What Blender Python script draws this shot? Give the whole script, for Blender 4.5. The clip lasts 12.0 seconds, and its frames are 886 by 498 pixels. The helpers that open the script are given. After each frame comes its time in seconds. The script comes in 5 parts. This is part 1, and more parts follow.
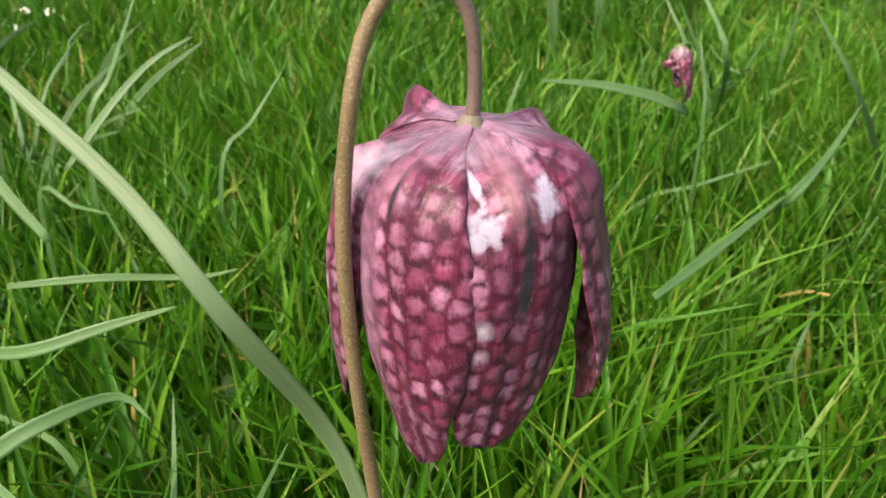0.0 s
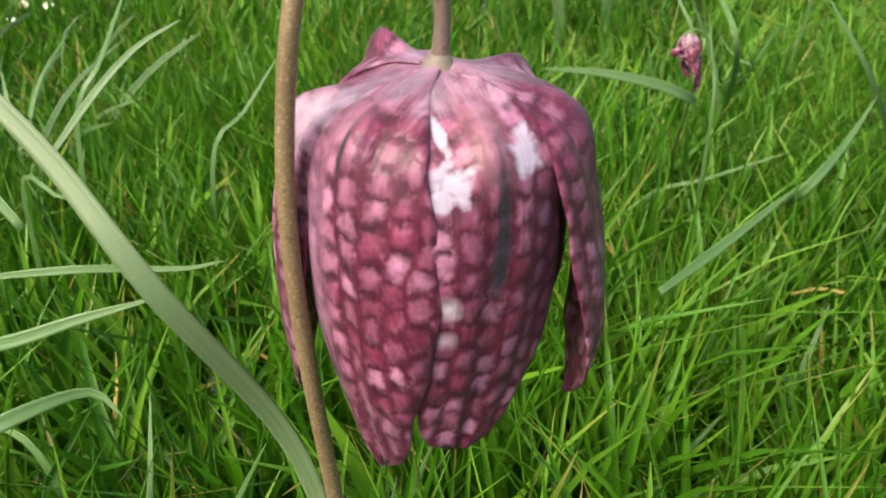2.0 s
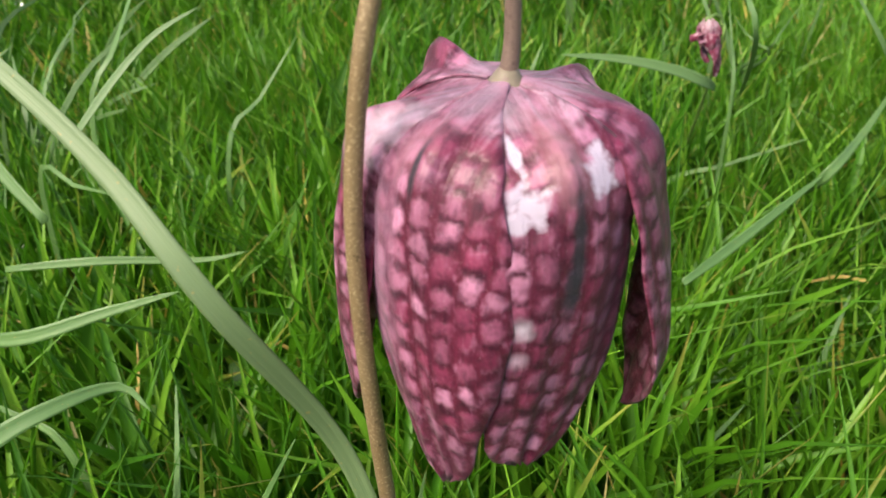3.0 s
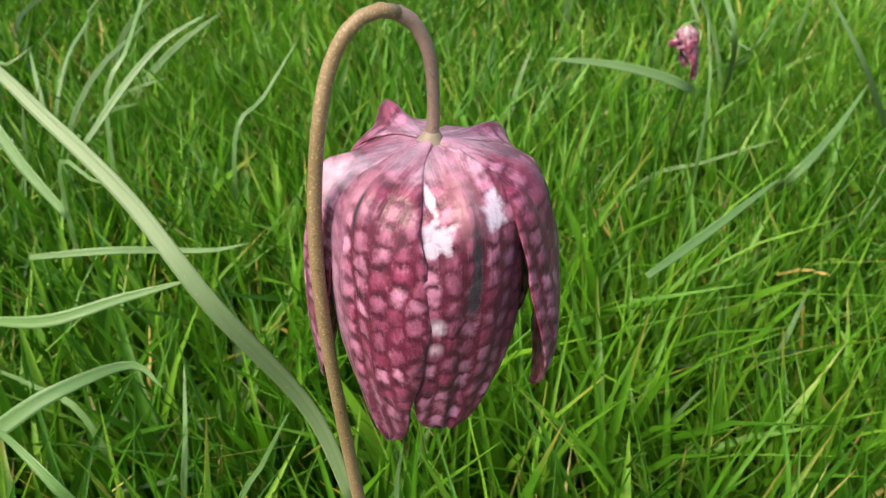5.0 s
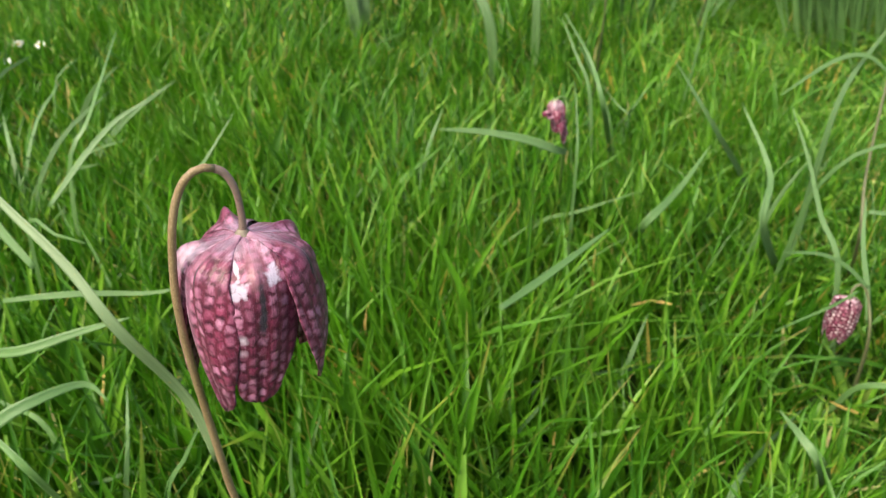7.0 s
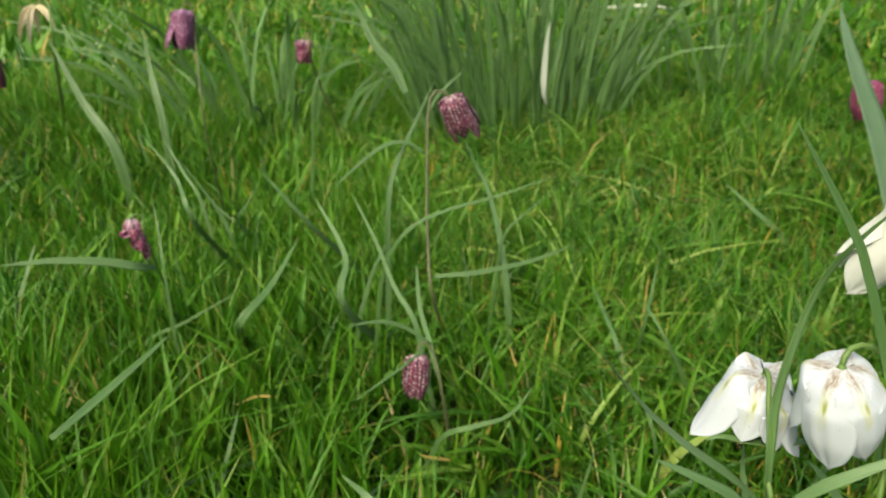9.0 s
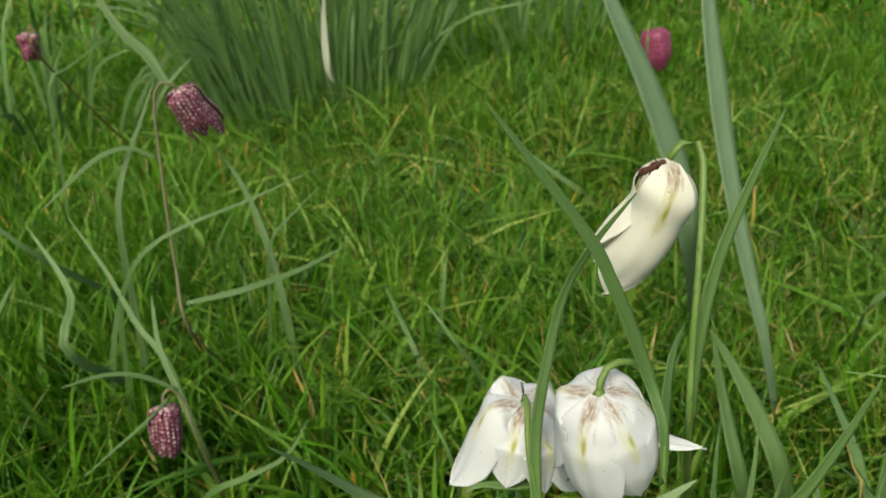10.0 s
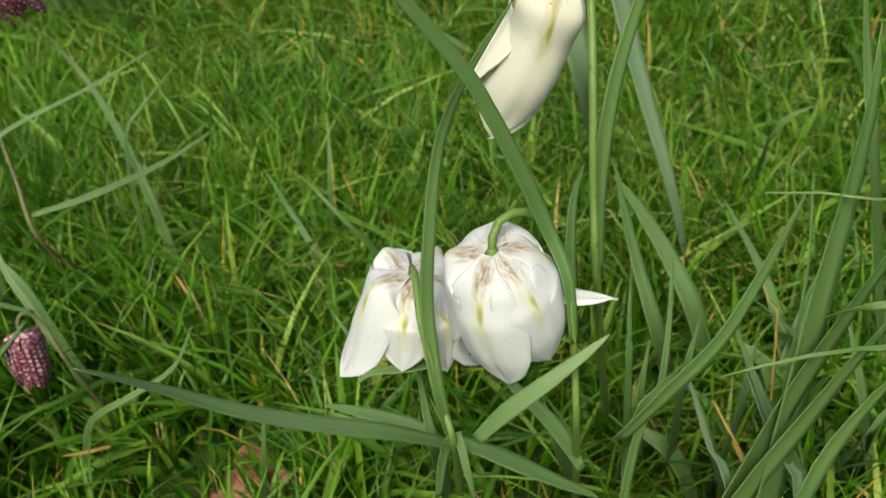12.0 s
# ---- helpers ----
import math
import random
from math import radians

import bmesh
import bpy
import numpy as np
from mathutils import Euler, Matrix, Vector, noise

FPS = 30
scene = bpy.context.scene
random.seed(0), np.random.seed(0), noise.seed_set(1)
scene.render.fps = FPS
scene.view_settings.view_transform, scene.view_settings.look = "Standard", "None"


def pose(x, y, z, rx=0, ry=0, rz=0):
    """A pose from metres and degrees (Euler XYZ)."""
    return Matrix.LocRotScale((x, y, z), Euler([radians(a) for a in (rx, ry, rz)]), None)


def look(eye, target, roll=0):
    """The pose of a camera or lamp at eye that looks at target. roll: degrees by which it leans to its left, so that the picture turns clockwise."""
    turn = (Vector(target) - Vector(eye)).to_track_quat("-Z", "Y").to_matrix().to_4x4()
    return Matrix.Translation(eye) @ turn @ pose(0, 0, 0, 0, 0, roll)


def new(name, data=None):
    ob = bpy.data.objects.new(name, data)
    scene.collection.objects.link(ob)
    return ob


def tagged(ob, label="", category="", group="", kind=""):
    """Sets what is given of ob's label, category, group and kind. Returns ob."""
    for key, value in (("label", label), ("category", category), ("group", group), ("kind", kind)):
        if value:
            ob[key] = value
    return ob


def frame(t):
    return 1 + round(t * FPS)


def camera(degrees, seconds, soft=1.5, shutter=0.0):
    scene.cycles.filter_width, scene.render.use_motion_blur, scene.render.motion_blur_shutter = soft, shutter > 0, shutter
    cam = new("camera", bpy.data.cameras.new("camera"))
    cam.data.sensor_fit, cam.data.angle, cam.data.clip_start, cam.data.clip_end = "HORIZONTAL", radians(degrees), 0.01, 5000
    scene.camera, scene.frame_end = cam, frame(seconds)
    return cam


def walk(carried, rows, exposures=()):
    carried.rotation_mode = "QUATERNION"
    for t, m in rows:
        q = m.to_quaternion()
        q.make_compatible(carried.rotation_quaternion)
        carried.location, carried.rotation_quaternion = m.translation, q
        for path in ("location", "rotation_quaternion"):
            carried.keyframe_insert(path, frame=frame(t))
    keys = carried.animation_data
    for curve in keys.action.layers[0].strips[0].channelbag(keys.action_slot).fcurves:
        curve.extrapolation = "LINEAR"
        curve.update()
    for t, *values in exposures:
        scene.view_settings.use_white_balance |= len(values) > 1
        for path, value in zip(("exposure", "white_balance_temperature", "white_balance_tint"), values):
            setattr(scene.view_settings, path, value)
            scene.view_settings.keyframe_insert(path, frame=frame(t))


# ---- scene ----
cam = camera(58.20, 12.0, 1.0)
PATH = [
    (0, (0.0034, -0.0919, 0.2858), (-0.0224, 0.2494, 0.0789), -0.37),
    (0.5, (0.0026, -0.0852, 0.2808), (-0.0226, 0.2558, 0.0733), 0.16),
    (1, (0.0045, -0.0805, 0.2769), (-0.0208, 0.2611, 0.0704), -0.24),
    (1.5, (0.0053, -0.0807, 0.2745), (-0.0199, 0.2610, 0.0679), -0.56),
    (2, (0.0073, -0.0808, 0.2747), (-0.0223, 0.2608, 0.0686), -0.44),
    (2.5, (0.0014, -0.0790, 0.2789), (-0.0312, 0.2605, 0.0698), -0.84),
    (3, (0.0005, -0.0784, 0.2775), (-0.0309, 0.2578, 0.0631), -0.77),
    (3.5, (0.0031, -0.0762, 0.2825), (-0.0267, 0.2512, 0.0546), 0.07),
    (5.5, (0.0129, -0.1171, 0.3051), (-0.0233, 0.2149, 0.0849), -0.75),
    (6, (0.0172, -0.1379, 0.3187), (-0.0144, 0.1948, 0.0988), 0.13),
    (6.5, (0.0398, -0.1461, 0.3358), (0.0047, 0.1885, 0.1194), -0.21),
    (6.7, (0.0501, -0.1506, 0.3434), (0.0174, 0.1855, 0.1289), -0.24),
    (8.3, (0.0946, -0.2065, 0.3423), (0.1481, 0.1559, 0.1817), -0.93),
    (8.5, (0.1164, -0.2077, 0.3444), (0.1836, 0.1532, 0.1855), -0.93),
    (9, (0.1614, -0.1898, 0.3413), (0.2610, 0.1635, 0.1824), -1.55),
    (9.5, (0.2007, -0.1643, 0.3317), (0.3386, 0.1749, 0.1706), -1.62),
    (10, (0.2391, -0.1444, 0.3271), (0.4017, 0.1769, 0.1530), -4.09),
    (10.5, (0.2522, -0.1353, 0.3146), (0.4324, 0.1693, 0.1281), -5.92),
    (11, (0.2566, -0.1311, 0.3070), (0.4438, 0.1622, 0.1097), -6.03),
    (11.5, (0.2617, -0.1228, 0.2997), (0.4448, 0.1561, 0.0791), -7.10),
    (12, (0.2630, -0.1245, 0.3011), (0.4428, 0.1510, 0.0736), -7.54),
]
walk(cam, [(t, look(eye, target, roll)) for t, eye, target, roll in PATH],
     [(0.0, 1.23, 7400, 6), (3.6, 1.25, 7400, 6), (6.0, 1.42, 7400, 4), (8.5, 1.06, 7500, 0), (9.6, 0.65, 7800, 1), (10.4, 0.50, 7900, 1), (11.0, 0.64, 7900, 1), (12.0, 0.66, 7900, 1)])

# ---- light ----
world = bpy.data.worlds.new("overcast_sky")
scene.world = world
world.use_nodes = True
sky = world.node_tree.nodes.new("ShaderNodeTexSky")
sky.sky_type = "NISHITA"
sky.sun_disc = False
sky.sun_elevation, sky.sun_rotation = radians(53), radians(226)
sky.dust_density, sky.ozone_density = 4.0, 1.0
world.node_tree.links.new(sky.outputs[0], world.node_tree.nodes["Background"].inputs[0])
world.node_tree.nodes["Background"].inputs[1].default_value = 0.13
lamp = bpy.data.lights.new("sun", "SUN")
lamp.energy, lamp.angle, lamp.color = 1.85, radians(25), (1.0, 0.96, 0.9)
sun = new("sun", lamp)
sun.matrix_world = look((-1.03, -0.89, 2.15), (0.1, 0.2, 0))

# the phone's lens: a small opening, focused close
cam.data.dof.use_dof = True
cam.data.dof.focus_distance = 0.134
cam.data.dof.aperture_fstop = 49


# ---- materials ----
def nodes_of(name):
    m = bpy.data.materials.new(name)
    m.use_nodes = True
    t = m.node_tree
    t.nodes.clear()
    return m, t


def add(t, kind, inputs=None, operation="", blend_type="", noise_dimensions=""):
    n = t.nodes.new("ShaderNode" + kind)
    if operation:
        n.operation = operation
    if blend_type:
        n.blend_type = blend_type
    if noise_dimensions:
        n.noise_dimensions = noise_dimensions
    for k, v in (inputs or {}).items():
        if isinstance(v, bpy.types.NodeSocket):
            t.links.new(v, n.inputs[k])
        else:
            n.inputs[k].default_value = v
    return n


def rgba(c):
    return (c[0], c[1], c[2], 1.0)


def ramp(t, fac, stops, mode="LINEAR"):
    n = add(t, "ValToRGB", {0: fac})
    n.color_ramp.interpolation = mode
    el = n.color_ramp.elements
    while len(el) < len(stops):
        el.new(0.5)
    for e, (p, c) in zip(el, stops):
        e.position, e.color = p, (rgba(c) if isinstance(c, tuple) else (c, c, c, 1.0))
    return n.outputs[0]


def mix(t, fac, a, b, mode="MIX"):
    n = add(t, "MixRGB", blend_type=mode)
    for k, v in ((0, fac), (1, a), (2, b)):
        if isinstance(v, bpy.types.NodeSocket):
            t.links.new(v, n.inputs[k])
        else:
            n.inputs[k].default_value = rgba(v) if isinstance(v, tuple) else v
    return n.outputs[0]


def calc(t, op, a, b=0.0, c=0.0):
    n = add(t, "Math", operation=op)
    for k, v in enumerate((a, b, c)):
        if isinstance(v, bpy.types.NodeSocket):
            t.links.new(v, n.inputs[k])
        else:
            n.inputs[k].default_value = v
    return n.outputs[0]


def surface(t, colour, rough=0.5, bump=None, strength=0.3, dist=0.0003, through_light=0.0, spec=0.5, sheen=0.0):
    out = add(t, "OutputMaterial")
    b = add(t, "BsdfPrincipled", {"Roughness": rough, "Specular IOR Level": spec, "Sheen Weight": sheen})
    if isinstance(colour, bpy.types.NodeSocket):
        t.links.new(colour, b.inputs["Base Color"])
    else:
        b.inputs["Base Color"].default_value = rgba(colour)
    if bump is not None:
        bn = add(t, "Bump", {"Height": bump, "Strength": strength, "Distance": dist})
        t.links.new(bn.outputs[0], b.inputs["Normal"])
    if through_light > 0:
        tr = add(t, "BsdfTranslucent")
        if isinstance(colour, bpy.types.NodeSocket):
            t.links.new(colour, tr.inputs[0])
        else:
            tr.inputs[0].default_value = rgba(colour)
        ms = add(t, "MixShader", {0: through_light, 1: b.outputs[0], 2: tr.outputs[0]})
        t.links.new(ms.outputs[0], out.inputs[0])
    else:
        t.links.new(b.outputs[0], out.inputs[0])


def uv_mm(t):
    """The surface's own coordinates, in millimetres across and along."""
    uv = add(t, "UVMap")
    s = add(t, "SeparateXYZ", {0: uv.outputs[0]})
    return uv.outputs[0], s.outputs[0], s.outputs[1]


def scaled(t, vec, sx, sy, ox=0.0, oy=0.0):
    n = add(t, "Mapping", {"Vector": vec, "Location": (ox, oy, 0), "Scale": (sx, sy, 1)})
    return n.outputs[0]


def blot(t, u, v, cu, cv, ru, rv, soft=0.5, ragged=None):
    """1 inside an ellipse on the petal, fading at its rim."""
    a = calc(t, "DIVIDE", calc(t, "SUBTRACT", u, cu), ru)
    b = calc(t, "DIVIDE", calc(t, "SUBTRACT", v, cv), rv)
    d = calc(t, "SQRT", calc(t, "ADD", calc(t, "MULTIPLY", a, a), calc(t, "MULTIPLY", b, b)))
    if ragged is not None:
        d = calc(t, "ADD", d, ragged)
    return ramp(t, d, [(1.0 - soft, 1.0), (1.0, 0.0)])


def checkered(name, light, mid, dark, cell, dusky, blots=(), streaks=(), crisp=0.25, shoulder=13.0, tall=0.82, reach=0.46, between=(0.17, 0.018, 0.058), washes=()):
    """Chequered petal: staggered pale cells on a dark ground, veins along it, a dusky shoulder."""
    m, t = nodes_of(name)
    vec, u, v = uv_mm(t)
    wob = add(t, "TexNoise", {"Vector": scaled(t, vec, 0.45, 0.45), "Scale": 1.0, "Detail": 2.0}, noise_dimensions="2D")
    sway = add(t, "SeparateXYZ", {0: wob.outputs[1]})
    which = calc(t, "ROUND", calc(t, "DIVIDE", u, 100.0))
    inner = calc(t, "SUBTRACT", u, calc(t, "MULTIPLY", which, 100.0))
    across = calc(t, "MULTIPLY", calc(t, "MULTIPLY_ADD", sway.outputs[0], 1.7, inner), calc(t, "MULTIPLY_ADD", v, 0.010 / cell, 0.8 / cell))
    column = calc(t, "FLOOR", across)
    along = calc(t, "MULTIPLY_ADD", calc(t, "MULTIPLY_ADD", sway.outputs[1], 2.0, v), tall / cell, calc(t, "MULTIPLY", column, 0.5))
    row = calc(t, "FLOOR", along)
    ident = add(t, "CombineXYZ", {0: calc(t, "MULTIPLY_ADD", which, 40.0, column), 1: row})
    rnd_tex = add(t, "TexWhiteNoise", {"Vector": ident.outputs[0]}, noise_dimensions="2D")
    rnd = add(t, "SeparateXYZ", {0: rnd_tex.outputs[1]})
    fx = calc(t, "ABSOLUTE", calc(t, "SUBTRACT", calc(t, "FRACT", across), 0.5))
    fy = calc(t, "ABSOLUTE", calc(t, "SUBTRACT", calc(t, "FRACT", along), calc(t, "MULTIPLY_ADD", rnd.outputs[2], 0.24, 0.38)))
    far = calc(t, "POWER", calc(t, "ADD", calc(t, "POWER", fx, 3.0), calc(t, "POWER", fy, 3.0)), 0.3333)
    grain = add(t, "TexNoise", {"Vector": vec, "Scale": 1.6, "Detail": 3.0}, noise_dimensions="2D")
    far = calc(t, "MULTIPLY_ADD", calc(t, "SUBTRACT", grain.outputs[0], 0.5), 0.22, far)
    blob = ramp(t, far, [(0.07 + 0.23 * crisp, 1.0), (reach + 0.06 * (1 - crisp), 0.0)], "EASE")
    cellcol = mix(t, calc(t, "POWER", rnd.outputs[0], 1.25), mid, light)
    big = add(t, "TexNoise", {"Vector": scaled(t, vec, 0.13, 0.07), "Scale": 1.0, "Detail": 3.0}, noise_dimensions="2D")
    ground = mix(t, ramp(t, big.outputs[0], [(0.35, 0.55 - 0.44 * crisp), (0.62, 1.0 - 0.8 * crisp)]), dark, between)
    gap = calc(t, "MULTIPLY", ramp(t, calc(t, "MULTIPLY_ADD", grain.outputs[0], 0.12, fy), [(0.30 + 0.04 * crisp, 0.0), (0.48, 1.0)], "EASE"), ramp(t, fx, [(0.24, 1.0), (0.48, 0.0)], "EASE"))
    ground = mix(t, calc(t, "MULTIPLY", gap, calc(t, "MULTIPLY_ADD", rnd.outputs[1], 0.45 + 0.35 * crisp, 0.1 + 0.25 * crisp)), ground, dark)
    strength = calc(t, "MULTIPLY", calc(t, "MULTIPLY_ADD", rnd.outputs[1], 0.48, 0.52), ramp(t, big.outputs[0], [(0.36, 0.55 + 0.4 * crisp), (0.58, 1.0)]))
    col = mix(t, calc(t, "MULTIPLY", blob, strength), ground, cellcol)
    veins = add(t, "TexNoise", {"Vector": scaled(t, vec, 2.6, 0.12), "Scale": 1.0, "Detail": 3.0}, noise_dimensions="2D")
    col = mix(t, calc(t, "MULTIPLY", ramp(t, veins.outputs[0], [(0.42, 1.0), (0.62, 0.0)]), 0.12), col, mid, "MIX")
    # the shoulder and the base of the petal: greyish lilac, streaked
    streak = add(t, "TexNoise", {"Vector": scaled(t, vec, 1.1, 0.10, 3.0), "Scale": 1.0, "Detail": 4.0}, noise_dimensions="2D")
    base = mix(t, ramp(t, streak.outputs[0], [(0.38, 0.0), (0.62, 1.0)]), dusky, tuple(0.5 * (a + b) for a, b in zip(dusky, mid)))
    fade = ramp(t, calc(t, "DIVIDE", calc(t, "ADD", v, calc(t, "MULTIPLY", streak.outputs[0], 6.0)), shoulder + 3.0), [(0.50, 0.9), (0.80, 0.0)])
    col = mix(t, fade, col, base)
    mott = add(t, "TexNoise", {"Vector": scaled(t, vec, 0.8, 0.4, 7.0), "Scale": 1.0, "Detail": 5.0, "Roughness": 0.65}, noise_dimensions="2D")
    col = mix(t, ramp(t, mott.outputs[0], [(0.36, 0.4), (0.50, 0.0)]), col, dark)
    col = mix(t, ramp(t, mott.outputs[0], [(0.56, 0.0), (0.74, 0.24)]), col, light)
    fine = add(t, "TexNoise", {"Vector": vec, "Scale": 5.0, "Detail": 2.0}, noise_dimensions="2D")
    rag = calc(t, "ADD", calc(t, "MULTIPLY", calc(t, "SUBTRACT", wob.outputs[0], 0.5), 1.6), calc(t, "MULTIPLY", calc(t, "SUBTRACT", fine.outputs[0], 0.5), 0.3))
    # washes: soft tints, some petal colour, some light and shade painted in
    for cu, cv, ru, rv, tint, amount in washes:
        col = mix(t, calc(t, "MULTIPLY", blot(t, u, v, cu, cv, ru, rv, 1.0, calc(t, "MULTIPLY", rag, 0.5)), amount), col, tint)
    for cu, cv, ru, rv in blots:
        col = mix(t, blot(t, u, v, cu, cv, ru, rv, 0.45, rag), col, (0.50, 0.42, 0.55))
    for cu, cv, ru, rv in streaks:
        col = mix(t, calc(t, "MULTIPLY", blot(t, u, v, cu, cv, ru, rv, 0.55, calc(t, "MULTIPLY", rag, 0.6)), 0.92), col, (0.030, 0.026, 0.040))
    # tiny glints on the petal, painted as pale specks in its colour
    col = mix(t, ramp(t, fine.outputs[0], [(0.70, 0.0), (0.78, 0.22)]), col, (0.75, 0.62, 0.66))
    h = calc(t, "ADD", calc(t, "MULTIPLY", blob, 0.5), calc(t, "MULTIPLY", veins.outputs[0], 0.35))
    surface(t, col, 0.40, h, 0.5, 0.0005, 0.22, 0.42, 0.07)
    return m


def white_petal(name, flush=(0.54, 0.56, 0.24), amount=0.5, body=(0.595, 0.640, 0.685), specks_from=0.83):
    m, t = nodes_of(name)
    vec, u, v = uv_mm(t)
    um = calc(t, "SUBTRACT", calc(t, "MODULO", calc(t, "ADD", u, 50.0), 100.0), 50.0)
    n1 = add(t, "TexNoise", {"Vector": scaled(t, vec, 0.5, 0.12), "Scale": 1.0, "Detail": 3.0}, noise_dimensions="2D")
    n2 = add(t, "TexNoise", {"Vector": scaled(t, vec, 0.9, 0.35), "Scale": 1.0, "Detail": 6.0, "Roughness": 0.7}, noise_dimensions="2D")
    veins = add(t, "TexNoise", {"Vector": scaled(t, vec, 2.4, 0.05), "Scale": 1.0, "Detail": 2.0}, noise_dimensions="2D")
    col = mix(t, ramp(t, veins.outputs[0], [(0.4, 0.0), (0.7, 0.25)]), body, tuple(0.9 * c for c in body))
    rag = calc(t, "MULTIPLY", calc(t, "SUBTRACT", n1.outputs[0], 0.5), 1.6)
    col = mix(t, calc(t, "MULTIPLY", blot(t, um, v, 0.0, 15.0, 2.4, 11.0, 0.9, rag), amount), col, flush)
    col = mix(t, calc(t, "MULTIPLY", blot(t, um, v, 0.6, 14.5, 1.0, 3.6, 0.8, rag), 0.85), col, (0.30, 0.33, 0.05))
    sp = calc(t, "MULTIPLY", ramp(t, n2.outputs[0], [(0.38, 0.25), (0.56, 0.95)]), blot(t, um, v, 0.0, 4.5, 3.8, 6.4, 0.8, rag))
    col = mix(t, sp, col, (0.29, 0.21, 0.145))
    specks = add(t, "TexNoise", {"Vector": scaled(t, vec, 0.55, 0.9, 11.0), "Scale": 1.0, "Detail": 1.0}, noise_dimensions="2D")
    col = mix(t, ramp(t, specks.outputs[0], [(specks_from, 0.0), (specks_from + 0.02, 0.8)]), col, (0.10, 0.08, 0.07))
    surface(t, col, 0.5, veins.outputs[0], 0.2, 0.0003, 0.24, 0.3)
    return m


def leaf_green(name, lo, hi, rough=0.42, through_light=0.2, spec=0.5, dry=(0.35, 0.26, 0.08)):
    m, t = nodes_of(name)
    vec, u, v = uv_mm(t)
    rnd = add(t, "ObjectInfo").outputs["Random"]
    lines = add(t, "TexNoise", {"Vector": scaled(t, vec, 2.2, 0.02), "Scale": 1.0, "Detail": 2.0}, noise_dimensions="2D")
    patch = add(t, "TexNoise", {"Vector": scaled(t, vec, 0.12, 0.05), "Scale": 1.0, "Detail": 4.0}, noise_dimensions="2D")
    f = calc(t, "ADD", calc(t, "MULTIPLY", rnd, 0.45), calc(t, "MULTIPLY", patch.outputs[0], 0.6))
    col = mix(t, f, lo, hi)
    col = mix(t, ramp(t, lines.outputs[0], [(0.35, 0.35), (0.65, 0.0)]), col, lo)
    spots = add(t, "TexNoise", {"Vector": vec, "Scale": 0.9, "Detail": 5.0}, noise_dimensions="2D")
    col = mix(t, ramp(t, spots.outputs[0], [(0.68, 0.0), (0.76, 0.5)]), col, dry)
    surface(t, col, rough, lines.outputs[0], 0.4, 0.0003, through_light, spec)
    return m


def grass_green(name, stops, dry=(0.40, 0.30, 0.07), patch=0.6):
    m, t = nodes_of(name)
    vec, u, v = uv_mm(t)
    isl = add(t, "NewGeometry").outputs["Random Per Island"]
    col = ramp(t, isl, stops)
    pos = add(t, "TexCoord").outputs["Object"]
    n = add(t, "TexNoise", {"Vector": pos, "Scale": 5.0, "Detail": 3.0})
    col = mix(t, ramp(t, n.outputs[0], [(0.38, 0.0), (0.66, patch)]), col, (0.105, 0.285, 0.012))
    tip = calc(t, "MULTIPLY", ramp(t, v, [(0.80, 0.0), (1.0, 1.0)]), ramp(t, calc(t, "FRACT", calc(t, "MULTIPLY", isl, 37.7)), [(0.80, 0.0), (0.9, 1.0)]))
    col = mix(t, tip, col, dry)
    lines = add(t, "TexNoise", {"Vector": scaled(t, vec, 6.0, 1.0), "Scale": 1.0, "Detail": 1.0}, noise_dimensions="2D")
    col = mix(t, ramp(t, lines.outputs[0], [(0.4, 0.25), (0.6, 0.0)]), col, (0.03, 0.075, 0.01))
    surface(t, col, 0.42, lines.outputs[0], 0.2, 0.0003, 0.40, 0.45)
    return m


def stem_skin(name, lo, hi, speck, amount=0.5, fine=1500.0):
    m, t = nodes_of(name)
    pos = add(t, "TexCoord").outputs["Object"]
    a = add(t, "TexNoise", {"Vector": pos, "Scale": 90.0, "Detail": 3.0})
    b = add(t, "TexNoise", {"Vector": pos, "Scale": fine, "Detail": 2.0})
    col = mix(t, a.outputs[0], lo, hi)
    col = mix(t, ramp(t, b.outputs[0], [(0.55, 0.0), (0.68, amount)]), col, speck)
    c = add(t, "TexNoise", {"Vector": pos, "Scale": fine * 0.35, "Detail": 4.0, "Roughness": 0.7})
    col = mix(t, ramp(t, c.outputs[0], [(0.30, 0.75), (0.42, 0.0)]), col, tuple(0.35 * x for x in lo))
    surface(t, col, 0.5, b.outputs[0], 0.3, 0.0002, 0.0, 0.4)
    return m


def speckled(name, lo, hi, scale, rough=0.9, dist=0.002):
    m, t = nodes_of(name)
    pos = add(t, "TexCoord").outputs["Object"]
    a = add(t, "TexNoise", {"Vector": pos, "Scale": scale, "Detail": 8.0, "Roughness": 0.7})
    b = add(t, "TexNoise", {"Vector": pos, "Scale": scale * 0.13, "Detail": 3.0})
    f = calc(t, "ADD", calc(t, "MULTIPLY", a.outputs[0], 0.65), calc(t, "MULTIPLY", b.outputs[0], 0.35))
    surface(t, ramp(t, f, [(0.36, lo), (0.62, hi)]), rough, a.outputs[0], 0.8, dist, 0.0, 0.2)
    return m


